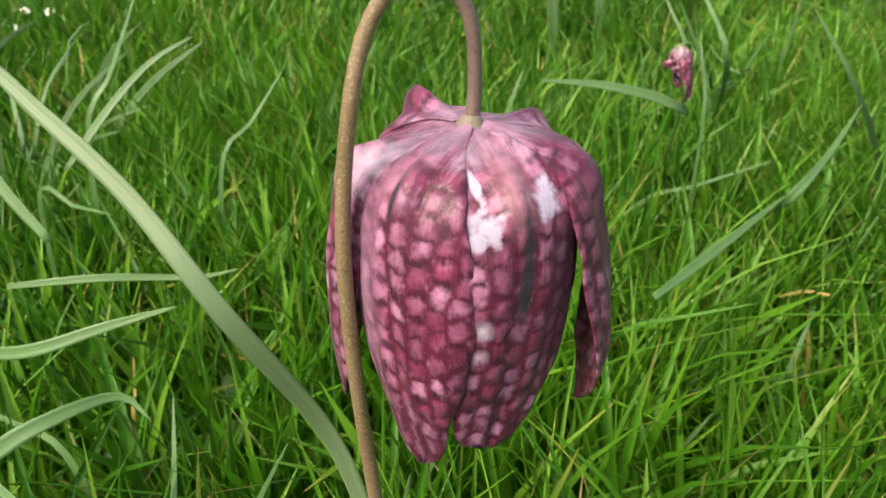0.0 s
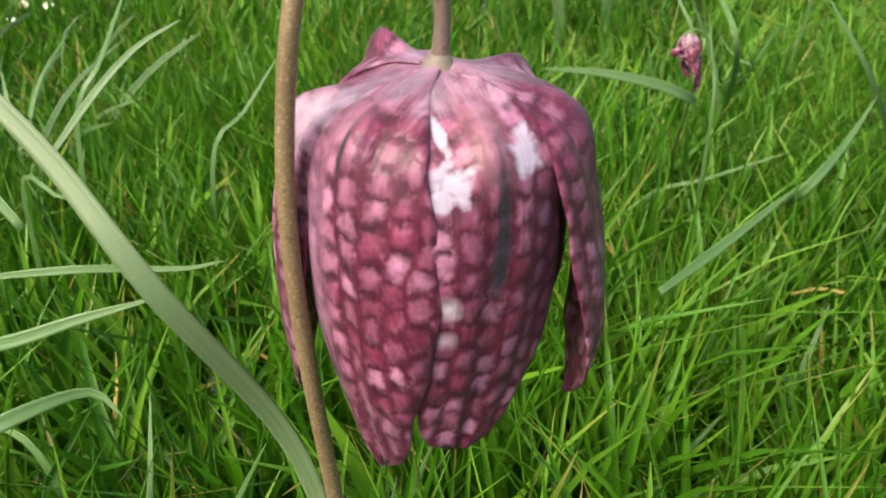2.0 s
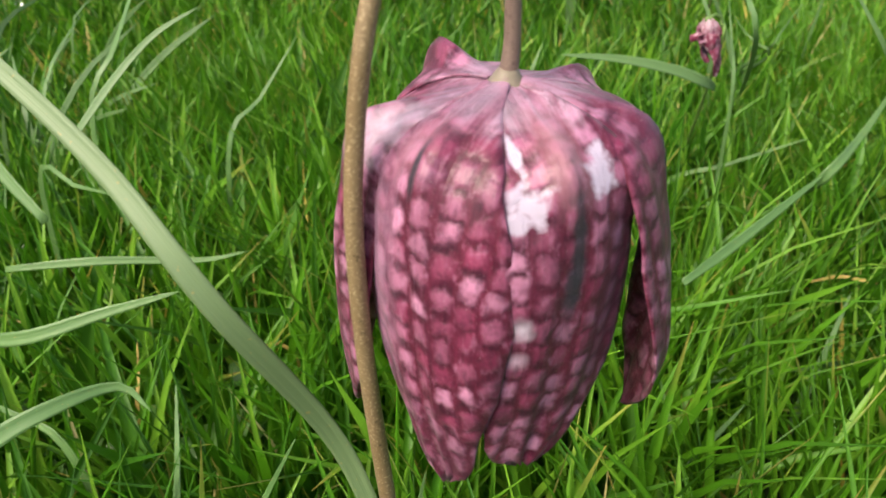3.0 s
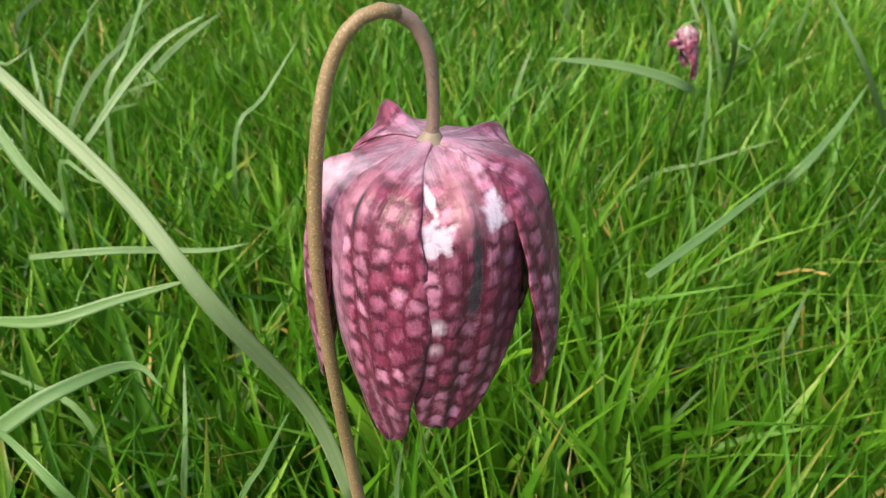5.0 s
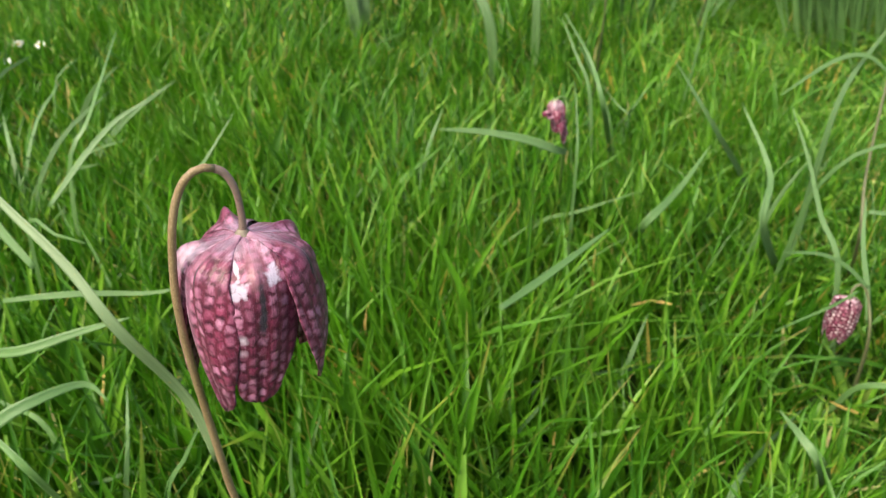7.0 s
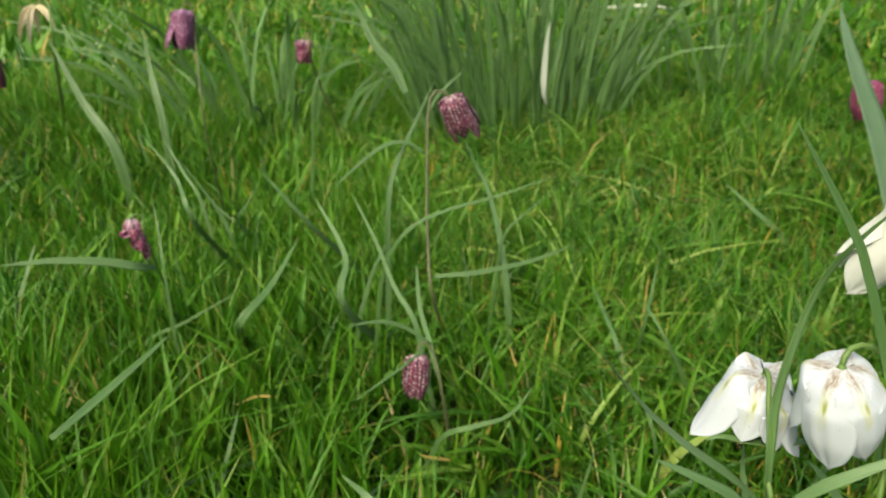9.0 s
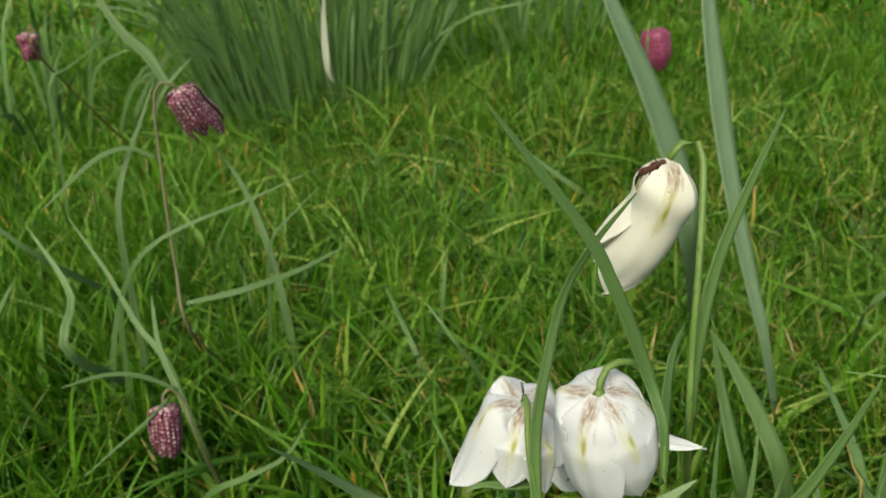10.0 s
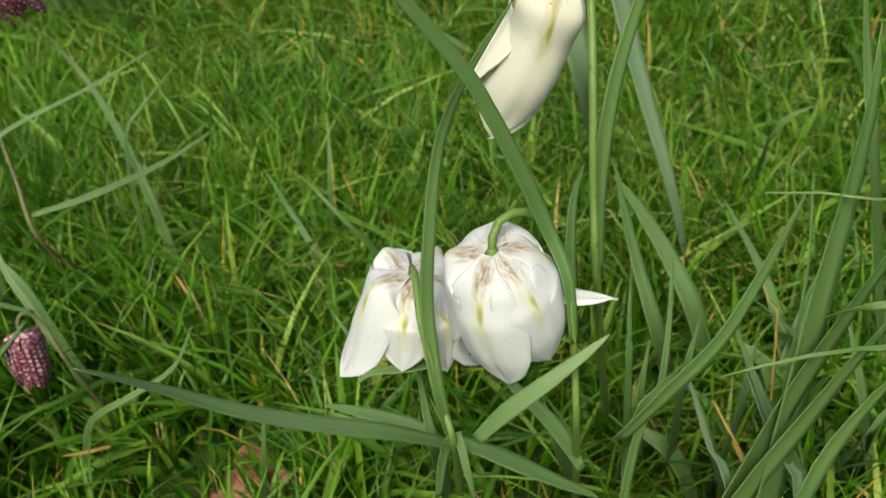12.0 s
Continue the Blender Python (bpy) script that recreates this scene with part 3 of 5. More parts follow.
def blades(name, rng, bands, material, label, centre=(0.15, -0.2), segs=4, cols=(-1, 0, 1), arch=1.0):
    """One mesh of many single blades: rooted in tufts, leaning every way, creased and tapered."""
    roots, heights, widths = [], [], []
    for r0, r1, a0, a1, per_m2, h0, h1, wid in bands:
        area = 0.5 * math.radians(a1 - a0) * (r1 * r1 - r0 * r0)
        n = int(area * per_m2)
        r = np.sqrt(rng.uniform(r0 * r0, r1 * r1, n))
        a = np.radians(rng.uniform(a0, a1, n))
        p = np.stack([centre[0] + r * np.cos(a), centre[1] + r * np.sin(a)], 1)
        # draw the roots together into tufts
        cell = 0.022 + 0.012 * np.minimum(r, 3)[:, None]
        q = np.round(p / cell)
        jit = np.stack([np.sin(q[:, 0] * 12.9 + q[:, 1] * 78.2) * 0.4, np.sin(q[:, 0] * 39.3 + q[:, 1] * 11.1) * 0.4], 1)
        p = p + ((q + jit) * cell - p) * rng.uniform(0.0, 0.75, (n, 1))
        roots.append(p)
        patch = 0.5 + 0.5 * np.sin(p[:, 0] * 9 + 1.3) * np.sin(p[:, 1] * 7 + p[:, 0] * 4)
        side = np.clip((p[:, 0] - 0.08) / 0.30, 0, 1) * np.clip(1.6 - p[:, 1], 0, 1) * np.clip(p[:, 1] + 1.2, 0, 1)
        h = rng.uniform(h0, h1, n) * (0.75 + 0.45 * patch) * (1 - 0.30 * side)
        for x, y, rad, k in CLEARINGS:
            near = np.hypot(p[:, 0] - x, p[:, 1] - y) < rad
            h = np.where(near, h * k, h)
        heights.append(h)
        widths.append(wid * np.clip(np.exp(rng.normal(-0.12, 0.42, n)), 0.35, 2.6) * (1.45 - 0.58 * side + 0.35 * np.clip((0.05 - p[:, 0]) / 0.2, 0, 1)))
    p, h, w = np.concatenate(roots), np.concatenate(heights), np.concatenate(widths)
    n = len(h)
    tuft = np.sin(np.round(p[:, 0] / 0.03) * 5.1 + np.round(p[:, 1] / 0.03) * 3.7) * math.pi
    way = np.where(rng.random(n) < 0.55, tuft + rng.normal(0, 0.7, n), rng.uniform(0, 2 * math.pi, n))
    bend = np.abs(rng.normal(0.17, 0.32, n)) * (1 + 0.9 * np.clip((p[:, 0] - 0.16) / 0.25, 0, 1)) + 0.06
    bend = np.minimum(bend * arch * (1 + 0.7 * np.clip(p[:, 1] - 0.5, 0, 1)), 1.7)
    sway = rng.normal(0, 0.22, n)
    d = np.stack([np.cos(way), np.sin(way)], 1)
    o = np.stack([-d[:, 1], d[:, 0]], 1)
    spin = rng.normal(0, 0.8, n)
    k = len(cols)
    verts = np.empty((n, segs + 1, k, 3), np.float32)
    uv = np.empty((n, segs + 1, k, 2), np.float32)
    for i in range(segs + 1):
        s = i / segs
        flat = h * bend * s**1.7 * 0.9
        z = h * (s - 0.30 * np.minimum(bend, 1.6) * s**2.3)
        cx = p[:, 0] + d[:, 0] * flat + o[:, 0] * h * sway * s * s
        cy = p[:, 1] + d[:, 1] * flat + o[:, 1] * h * sway * s * s
        half = 0.5 * w * (0.75 + 0.25 * min(1, s * 4)) * max(1 - s**2.4, 0.03)
        turn = spin + 0.5 * s
        sx = np.cos(turn)[:, None] * o + np.sin(turn)[:, None] * d * 0.5
        sz = np.sin(turn) * 0.6
        for j, q in enumerate(cols):
            verts[:, i, j, 0] = cx + sx[:, 0] * half * q + d[:, 0] * half * 0.5 * (q == 0)
            verts[:, i, j, 1] = cy + sx[:, 1] * half * q + d[:, 1] * half * 0.5 * (q == 0)
            verts[:, i, j, 2] = z + sz * half * q - half * 0.35 * (q == 0) - 0.003 * (i == 0)
            uv[:, i, j, 0] = (q + 1) * 0.5 * w * 1000
            uv[:, i, j, 1] = s
    per = (segs + 1) * k
    quad = []
    for i in range(segs):
        for j in range(k - 1):
            a = i * k + j
            quad += [a, a + 1, a + k + 1, a + k]
    idx = (np.arange(n)[:, None] * per + np.array(quad)[None]).astype(np.int32).ravel()
    me = bpy.data.meshes.new(name)
    me.vertices.add(n * per)
    me.vertices.foreach_set("co", verts.ravel())
    me.loops.add(len(idx))
    me.loops.foreach_set("vertex_index", idx)
    me.polygons.add(len(idx) // 4)
    me.polygons.foreach_set("loop_start", np.arange(0, len(idx), 4, dtype=np.int32))
    me.polygons.foreach_set("use_smooth", np.ones(len(idx) // 4, dtype=bool))
    me.update(calc_edges=True)
    layer = me.uv_layers.new(name="UVMap")
    layer.data.foreach_set("uv", uv.reshape(-1, 2)[idx].ravel())
    me.materials.append(material)
    return tagged(new(name, me), label, "grass", "", "stuff")


rng = np.random.default_rng(5)
blades("grass", rng, (
    (0.05, 0.80, -20, 160, 34000, 0.060, 0.125, 0.0031),
    (0.80, 1.70, 15, 145, 19000, 0.060, 0.120, 0.0034)), GRASS, "long fresh green lawn grass, unmown and tangled")
blades("grass", rng, (
    (0.05, 0.80, 160, 340, 7000, 0.05, 0.11, 0.0066),
    (0.80, 1.70, 145, 375, 6000, 0.06, 0.12, 0.0080),
    (1.70, 4.20, 0, 360, 3000, 0.07, 0.13, 0.0110),
    (4.20, 9.00, 0, 360, 650, 0.08, 0.14, 0.0240)), GRASS, "long lawn grass stretching away all round", segs=2, cols=(-1, 1))
blades("dry_grass", rng, (
    (0.05, 0.80, -20, 160, 2500, 0.035, 0.095, 0.0020),
    (0.22, 1.20, -20, 75, 3300, 0.050, 0.110, 0.0017),
    (0.80, 1.70, 15, 145, 1500, 0.05, 0.105, 0.0026),
    (1.70, 4.20, 20, 140, 600, 0.06, 0.12, 0.0045)), DEAD, "dead straw-yellow blades among the grass", segs=3)

blades("dry_grass", rng, ((0.0, 0.13, 0, 360, 9000, 0.04, 0.10, 0.0022),), BLOND, "blond dead blades tangled in one patch of lawn", centre=(0.71, 0.17), segs=3)

blades("long_grass", np.random.default_rng(12), (
    (0.20, 0.75, -15, 78, 3600, 0.085, 0.145, 0.0052),
    (0.75, 1.30, 15, 78, 1800, 0.085, 0.150, 0.0054)), LONG_BLADE, "long pale green blades arching over the shorter lawn", segs=5, arch=2.0)

# ---- the large chequered fritillary ----
BELL_A = dict(L=0.0420, rs=0.0130, hs=-0.0014, rm=0.0162, rt=0.0138, wmax=0.0102, Rc=0.0130, ridge=0.0017)


def large_fritillary():
    p = plant("fritillary", (0, 0, 0), "chequered purple snake's-head fritillary, nodding on a bronze stem in grass", "flower", "purple fritillaries")
    head = hung((0, 0, 0.248), (0.02, -0.02, -1), 0)
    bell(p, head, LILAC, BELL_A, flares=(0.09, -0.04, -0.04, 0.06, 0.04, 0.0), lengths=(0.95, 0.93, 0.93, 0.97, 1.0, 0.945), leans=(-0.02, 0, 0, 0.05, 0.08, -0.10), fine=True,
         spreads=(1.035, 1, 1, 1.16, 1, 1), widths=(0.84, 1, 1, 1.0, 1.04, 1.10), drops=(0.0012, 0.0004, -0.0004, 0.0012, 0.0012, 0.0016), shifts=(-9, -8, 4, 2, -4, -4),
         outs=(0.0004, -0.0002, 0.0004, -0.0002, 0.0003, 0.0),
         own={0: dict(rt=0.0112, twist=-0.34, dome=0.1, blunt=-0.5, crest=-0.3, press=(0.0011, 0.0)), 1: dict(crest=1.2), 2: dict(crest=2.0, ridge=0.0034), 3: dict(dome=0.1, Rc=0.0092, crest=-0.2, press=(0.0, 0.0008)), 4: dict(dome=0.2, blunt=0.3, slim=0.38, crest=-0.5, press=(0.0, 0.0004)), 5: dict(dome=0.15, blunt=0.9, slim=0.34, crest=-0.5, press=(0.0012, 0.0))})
    tube("receptacle", [(0, 0, 0.2468), (0, 0, 0.2475), (0, 0, 0.2482), (0.0001, 0, 0.2496)], [0.0030, 0.0024, 0.0016, 0.00105], RECEPTACLE, p, "pale receptacle at the stalk's end", n=10, sides=18)
    tube("stalk", [(0, 0, 0.2475), (0.0004, 0.0000, 0.2534), (0.0000, -0.0005, 0.2602), (-0.0017, -0.0010, 0.2645), (-0.0038, -0.0020, 0.2663)], [0.00105, 0.00086, 0.00086, 0.00092, 0.00100], MAUVE, p, "mauve-brown flower stalk", n=40, sides=16)
    tube("stem", [(-0.0035, -0.0020, 0.2662), (-0.0052, -0.0030, 0.2669), (-0.0086, -0.0050, 0.2657), (-0.0115, -0.0060, 0.2611), (-0.0131, -0.0080, 0.2546), (-0.0145, -0.0090, 0.2444), (-0.0150, -0.0100, 0.2344), (-0.0149, -0.0100, 0.2204), (-0.0141, -0.0090, 0.2009), (-0.0124, -0.0080, 0.1737), (-0.0117, -0.0070, 0.1564), (-0.014, -0.004, 0.09), (-0.012, -0.003, -0.004)],
         [0.00094, 0.00098, 0.00104, 0.00108, 0.00112, 0.00113, 0.00120, 0.0013, 0.0014, 0.0015, 0.0017], BRONZE, p, "bronze-brown speckled stem, bent over at the top", n=110, sides=16)
    strap("leaf", [(-0.0139, -0.0078, 0.1800), (-0.0210, -0.0040, 0.1990), (-0.0328, -0.0074, 0.2235), (-0.0458, 0.0000, 0.2365), (-0.0602, 0.0078, 0.2456), (-0.0750, 0.0154, 0.2534), (-0.1012, 0.0252, 0.2599)], 0.0029, OLIVE, p,
          "long narrow grey-green leaf", face=(0.2, -1, 0.5), taper=2.2, root=0.75, n=34, fold=0.2)
    return p


large_fritillary()


# ---- the smaller fritillaries ----
def fritillary(label, neck, axis, turn, spec, material, stem, radii, skin, leaves=(), flares=(0, 0, 0, 0, 0, 0), lengths=(1, 1, 1, 1, 1, 1), group="purple fritillaries", category="flower", name="fritillary"):
    p = plant(name, (0, 0, 0), label, category, group)
    head = hung(neck, axis, turn)
    bell(p, head, material, spec, flares=flares, lengths=lengths)
    collar(p, head, skin)
    tube("stem", [tuple(neck)] + list(stem), radii, skin, p, n=48, sides=10)
    line = glide([tuple(neck)] + list(stem), 60)[0]
    for pts, width, mat in leaves:
        free = np.min(np.linalg.norm(line - np.array(pts[0]), axis=1)) > 0.012 and pts[0][2] > 0.02
        strap("leaf", rooted(pts) if free else pts, 0.6 * width, mat, p)
    return p


SMALL = dict(L=0.034, rs=0.0080, hs=-0.0018, rm=0.0098, rt=0.0056, wmax=0.0064, Rc=0.0078, ridge=0.0010)
BUD = dict(L=0.027, rs=0.0058, hs=-0.0012, rm=0.0080, rt=0.0056, wmax=0.0052, Rc=0.0062, ridge=0.0008)
SLIM = dict(L=0.029, rs=0.0042, hs=-0.0012, rm=0.0056, rt=0.0030, wmax=0.0042, Rc=0.0045, ridge=0.0003)
TATTERED = dict(L=0.022, rs=0.0068, hs=-0.0012, rm=0.0074, rt=0.0050, wmax=0.0046, Rc=0.0056, ridge=0.0012, wave=0.0010)
ROUND = dict(L=0.041, rs=0.0115, hs=-0.0014, rm=0.0155, rt=0.0095, wmax=0.0105, Rc=0.0125, ridge=0.0014)
SHRIVELLED = dict(L=0.027, rs=0.0052, hs=-0.0004, rm=0.0050, rt=0.0012, wmax=0.0048, Rc=0.0046, ridge=0.0008, wave=0.0010, dome=1.0)

# withered one, half sunk in the grass
fritillary("small withered magenta fritillary, half sunk in long grass", (0.0973, 0.3298, 0.1596), (0.22, -0.15, -1), 20, SHRIVELLED, WITHERED,
           [(0.1023, 0.3324, 0.1612), (0.1053, 0.3341, 0.1562), (0.1058, 0.3316, 0.1408), (0.1135, 0.4305, 0.0000)], [0.0009, 0.0009, 0.0011, 0.0014], GREEN_STEM,
           [([(0.1080, 0.3345, 0.1215), (0.1000, 0.3180, 0.1300), (0.0811, 0.3124, 0.1389), (0.0531, 0.3084, 0.1455), (0.0241, 0.3032, 0.1489)], 0.0090, GLAUCOUS),
            ([(0.1129, 0.3165, -0.0030), (0.1136, 0.3206, 0.1184), (0.1130, 0.3386, 0.1464), (0.1114, 0.3520, 0.1636)], 0.0036, FRESH)],
           flares=(0.02, -0.05, 0.0, -0.05, 0.03, 0.0), lengths=(0.75, 0.6, 0.8, 0.6, 0.65, 1.1))

# tall chequered one
fritillary("purple-and-white chequered fritillary, drooping, among narrow grey leaves", (0.3156, 0.3301, 0.2195), (0.40, 0.15, -0.90), 15, SMALL, CHESS,
           [(0.3135, 0.3329, 0.2227), (0.3072, 0.3354, 0.2237), (0.3016, 0.3331, 0.2143), (0.2955, 0.3205, 0.1787), (0.2884, 0.2985, 0.1269), (0.2867, 0.2805, 0.0907), (0.3236, 0.3515, 0.0000)],
           [0.0009, 0.0009, 0.0010, 0.0012, 0.0014, 0.0015], PURPLE_STEM,
           [([(0.2654, 0.3136, 0.1532), (0.2747, 0.3237, 0.1790), (0.2893, 0.3313, 0.2011), (0.3076, 0.3410, 0.2290)], 0.0075, GLAUCOUS),
            ([(0.2988, 0.3315, 0.2046), (0.3067, 0.3402, 0.2146), (0.3164, 0.3429, 0.2238), (0.3301, 0.3452, 0.2337)], 0.0035, GLAUCOUS),
            ([(0.2951, 0.3230, 0.1843), (0.2801, 0.3238, 0.1936), (0.2605, 0.3200, 0.1908), (0.2288, 0.3061, 0.1739)], 0.0042, GLAUCOUS),
            ([(0.3482, 0.3054, 0.0875), (0.3477, 0.3210, 0.1226), (0.3427, 0.3356, 0.1539), (0.3321, 0.3483, 0.1791)], 0.0092, GLAUCOUS),
            ([(0.2544, 0.2879, 0.1165), (0.2708, 0.2865, 0.1436), (0.2968, 0.2872, 0.1539), (0.3321, 0.2849, 0.1605), (0.3762, 0.2830, 0.1710)], 0.0045, FRESH),
            ([(0.2873, 0.2804, 0.1106), (0.3169, 0.2762, 0.1109), (0.3549, 0.2771, 0.1130), (0.3879, 0.2802, 0.1187)], 0.0058, GLAUCOUS),
            ([(0.2682, 0.2623, 0.0881), (0.2591, 0.2778, 0.1076), (0.2519, 0.2964, 0.1348), (0.2408, 0.3167, 0.1644)], 0.0062, GLAUCOUS),
            ([(0.3470, 0.3083, 0.1185), (0.3648, 0.3123, 0.1336), (0.3866, 0.3149, 0.1467)], 0.004, FRESH)],
           flares=(0.22, 0.08, 0.02, 0.10, 0.05, 0.14), lengths=(0.94, 1.0, 0.84, 1.0, 0.88, 1.04))

# low chequered bud
fritillary("small purple chequered fritillary bud hanging low in grass", (0.2582, 0.2152, 0.0908), (-0.12, -0.05, -1), 40, BUD, CHESS,
           [(0.2594, 0.2175, 0.0963), (0.2638, 0.2177, 0.0982), (0.2678, 0.2147, 0.0901), (0.2699, 0.2057, 0.0681), (0.2805, 0.2218, 0.0000)],
           [0.0009, 0.0009, 0.0011, 0.0013, 0.0015], PURPLE_STEM,
           [([(0.2682, 0.2095, 0.0786), (0.2667, 0.2170, 0.0951), (0.2643, 0.2312, 0.1164), (0.2681, 0.2503, 0.1357)], 0.0050, GLAUCOUS),
            ([(0.2665, 0.2169, 0.0972), (0.2523, 0.2189, 0.1096), (0.2372, 0.2188, 0.1166), (0.2168, 0.2170, 0.1182)], 0.0036, GLAUCOUS),
            ([(0.2673, 0.1956, 0.0444), (0.2862, 0.1885, 0.0521), (0.3077, 0.1873, 0.0567), (0.3236, 0.1914, 0.0711)], 0.0060, FRESH),
            ([(0.2621, 0.2165, 0.0950), (0.2471, 0.2104, 0.0885), (0.2310, 0.2049, 0.0832), (0.2152, 0.1994, 0.0781)], 0.0022, FRESH)],
           lengths=(1, 1, 1, 1, 1, 1))

# behind
fritillary("faded purple fritillary with pale ragged petals before daffodil leaves", (0.2516, 0.6112, 0.2225), (-0.1, 0, -1), 0, TATTERED, WITHERED,
           [(0.2533, 0.6145, 0.2304), (0.2579, 0.6135, 0.2248), (0.2577, 0.6061, 0.2005), (0.3453, 1.0125, 0.0000)], [0.0009, 0.0009, 0.0011, 0.0013], BRONZE,
           [([(0.2559, 0.5970, 0.1793), (0.2741, 0.6051, 0.1913), (0.3248, 0.6292, 0.2127)], 0.004, FRESH)])
fritillary("tall plum-coloured fritillary on a long bronze stem", (0.1442, 0.5674, 0.2622), (-0.12, -0.1, -1), 25, SMALL, PLUM,
           [(0.1474, 0.5699, 0.2689), (0.1524, 0.5698, 0.2652), (0.1515, 0.5613, 0.2383), (0.1498, 0.5321, 0.1595), (0.1587, 0.6429, 0.0000)], [0.0008, 0.0008, 0.0009, 0.0010, 0.0011], PURPLE_STEM,
           [([(0.1476, 0.4876, -0.0030), (0.1395, 0.4912, 0.1011), (0.1257, 0.5082, 0.1348), (0.1135, 0.5267, 0.1601)], 0.0055, GLAUCOUS),
            ([(0.1863, 0.6555, 0.0000), (0.1674, 0.4483, 0.1007), (0.1568, 0.4540, 0.1100), (0.1451, 0.4616, 0.1234)], 0.0045, GLAUCOUS),
            ([(0.1831, 0.6561, 0.0000), (0.1651, 0.4497, 0.1031), (0.1750, 0.4542, 0.1166), (0.1862, 0.4595, 0.1324)], 0.0045, GLAUCOUS)], flares=(0.10, 0, 0.04, 0.34, 0.12, 0))
fritillary("slender dark plum fritillary bud beside tulip leaves", (-0.0682, 0.6840, 0.2055), (0.05, 0, -1), 0, SLIM, DUSKY,
           [(-0.0688, 0.6870, 0.2120), (-0.0743, 0.6880, 0.2074), (-0.0770, 0.6839, 0.1774), (-0.1717, 1.1391, 0.0000)], [0.0008, 0.0008, 0.001, 0.0012], BRONZE)
fritillary("slender dark plum fritillary bud above the grass", (-0.0460, 0.7052, 0.2108), (0.1, 0, -1), 30, SLIM, DUSKY,
           [(-0.0478, 0.7084, 0.2175), (-0.0522, 0.7092, 0.2128), (-0.0562, 0.7035, 0.1788), (-0.1421, 1.1892, 0.0000)], [0.0008, 0.0008, 0.001, 0.0012], BRONZE)
fritillary("rosy magenta fritillary half hidden behind a broad leaf", (0.8088, 0.4746, 0.1636), (0.05, -0.05, -1), 10, ROUND, MAGENTA,
           [(0.8101, 0.4784, 0.1718), (0.8070, 0.4813, 0.1697), (0.7997, 0.4746, 0.1321), (0.9022, 0.5760, 0.0000)], [0.001, 0.001, 0.0012, 0.0014], GREEN_STEM)


# ---- the white fritillaries ----
def shrivelled_tuft(parent):
    """A dark dried scrap that clings beside the neck of the creamy flower."""
    spine = [(0.3978, 0.0205, 0.2442), (0.3946, 0.02, 0.2444), (0.3919, 0.0202, 0.244), (0.39, 0.0209, 0.2433), (0.3888, 0.0222, 0.2423)]
    tube("dried_scrap", spine, [0.0007, 0.0013, 0.0009, 0.0015, 0.0008, 0.0012, 0.0004], BROWN_SCRAP, parent, "dark brown dried scrap", n=22, sides=9)
    for a, b in (((0.3915, 0.0197, 0.2438), (0.3901, 0.0194, 0.2418)), ((0.3894, 0.0207, 0.2432), (0.3883, 0.0207, 0.2411)), ((0.3935, 0.0198, 0.2448), (0.393, 0.0207, 0.2462)), ((0.3888, 0.0211, 0.243), (0.3877, 0.0223, 0.2436))):
        tube("dried_thread", [a, tuple((p + q) / 2 + 0.0004 for p, q in zip(a, b)), b], [0.0004, 0.0003, 0.0001], BROWN_SCRAP, parent, n=8, sides=6)


def white_fritillary(label, neck, axis, turn, spec, stem, radii, leaves, flares, lengths, leans=(0, 0, 0, 0, 0, 0), widths=(1, 1, 1, 1, 1, 1), shifts=(0, 0, 0, 0, 0, 0), outs=None, spreads=(1, 1, 1, 1, 1, 1), drops=(0, 0, 0, 0, 0, 0), own=None, material=WHITE):
    p = plant("white_fritillary", (0, 0, 0), label, "flower", "white fritillaries")
    bell(p, hung(neck, axis, turn), material, spec, flares=flares, lengths=lengths, leans=leans, widths=widths, shifts=shifts, outs=outs, spreads=spreads, drops=drops, own=own, fine=True)
    collar(p, hung(neck, axis, turn), GREEN_STEM)
    tube("stem", [tuple(neck)] + list(stem), radii, GREEN_STEM, p, n=60, sides=12)
    for pts, width, mat, kw in leaves:
        strap("leaf", pts, width, mat, p, **kw)
    return p


OPEN = dict(L=0.037, rs=0.0126, hs=-0.0002, rm=0.0140, rt=0.0100, wmax=0.0118, Rc=0.0128, ridge=0.0006, dome=0.8, blunt=-1.2, crest=-0.4)
WIDE = dict(L=0.031, rs=0.0118, hs=0.0008, rm=0.0150, rt=0.0145, wmax=0.0098, Rc=0.0115, ridge=0.0008, dome=0.75, blunt=-0.5, crest=-0.35)
SHUT = dict(bow=(0.0026, -0.0023, -0.0002), L=0.043, rs=0.0090, hs=-0.0024, rm=0.0088, rt=0.0042, wmax=0.0102, Rc=0.0088, ridge=0.0004, dome=0.45, blunt=-1.0)

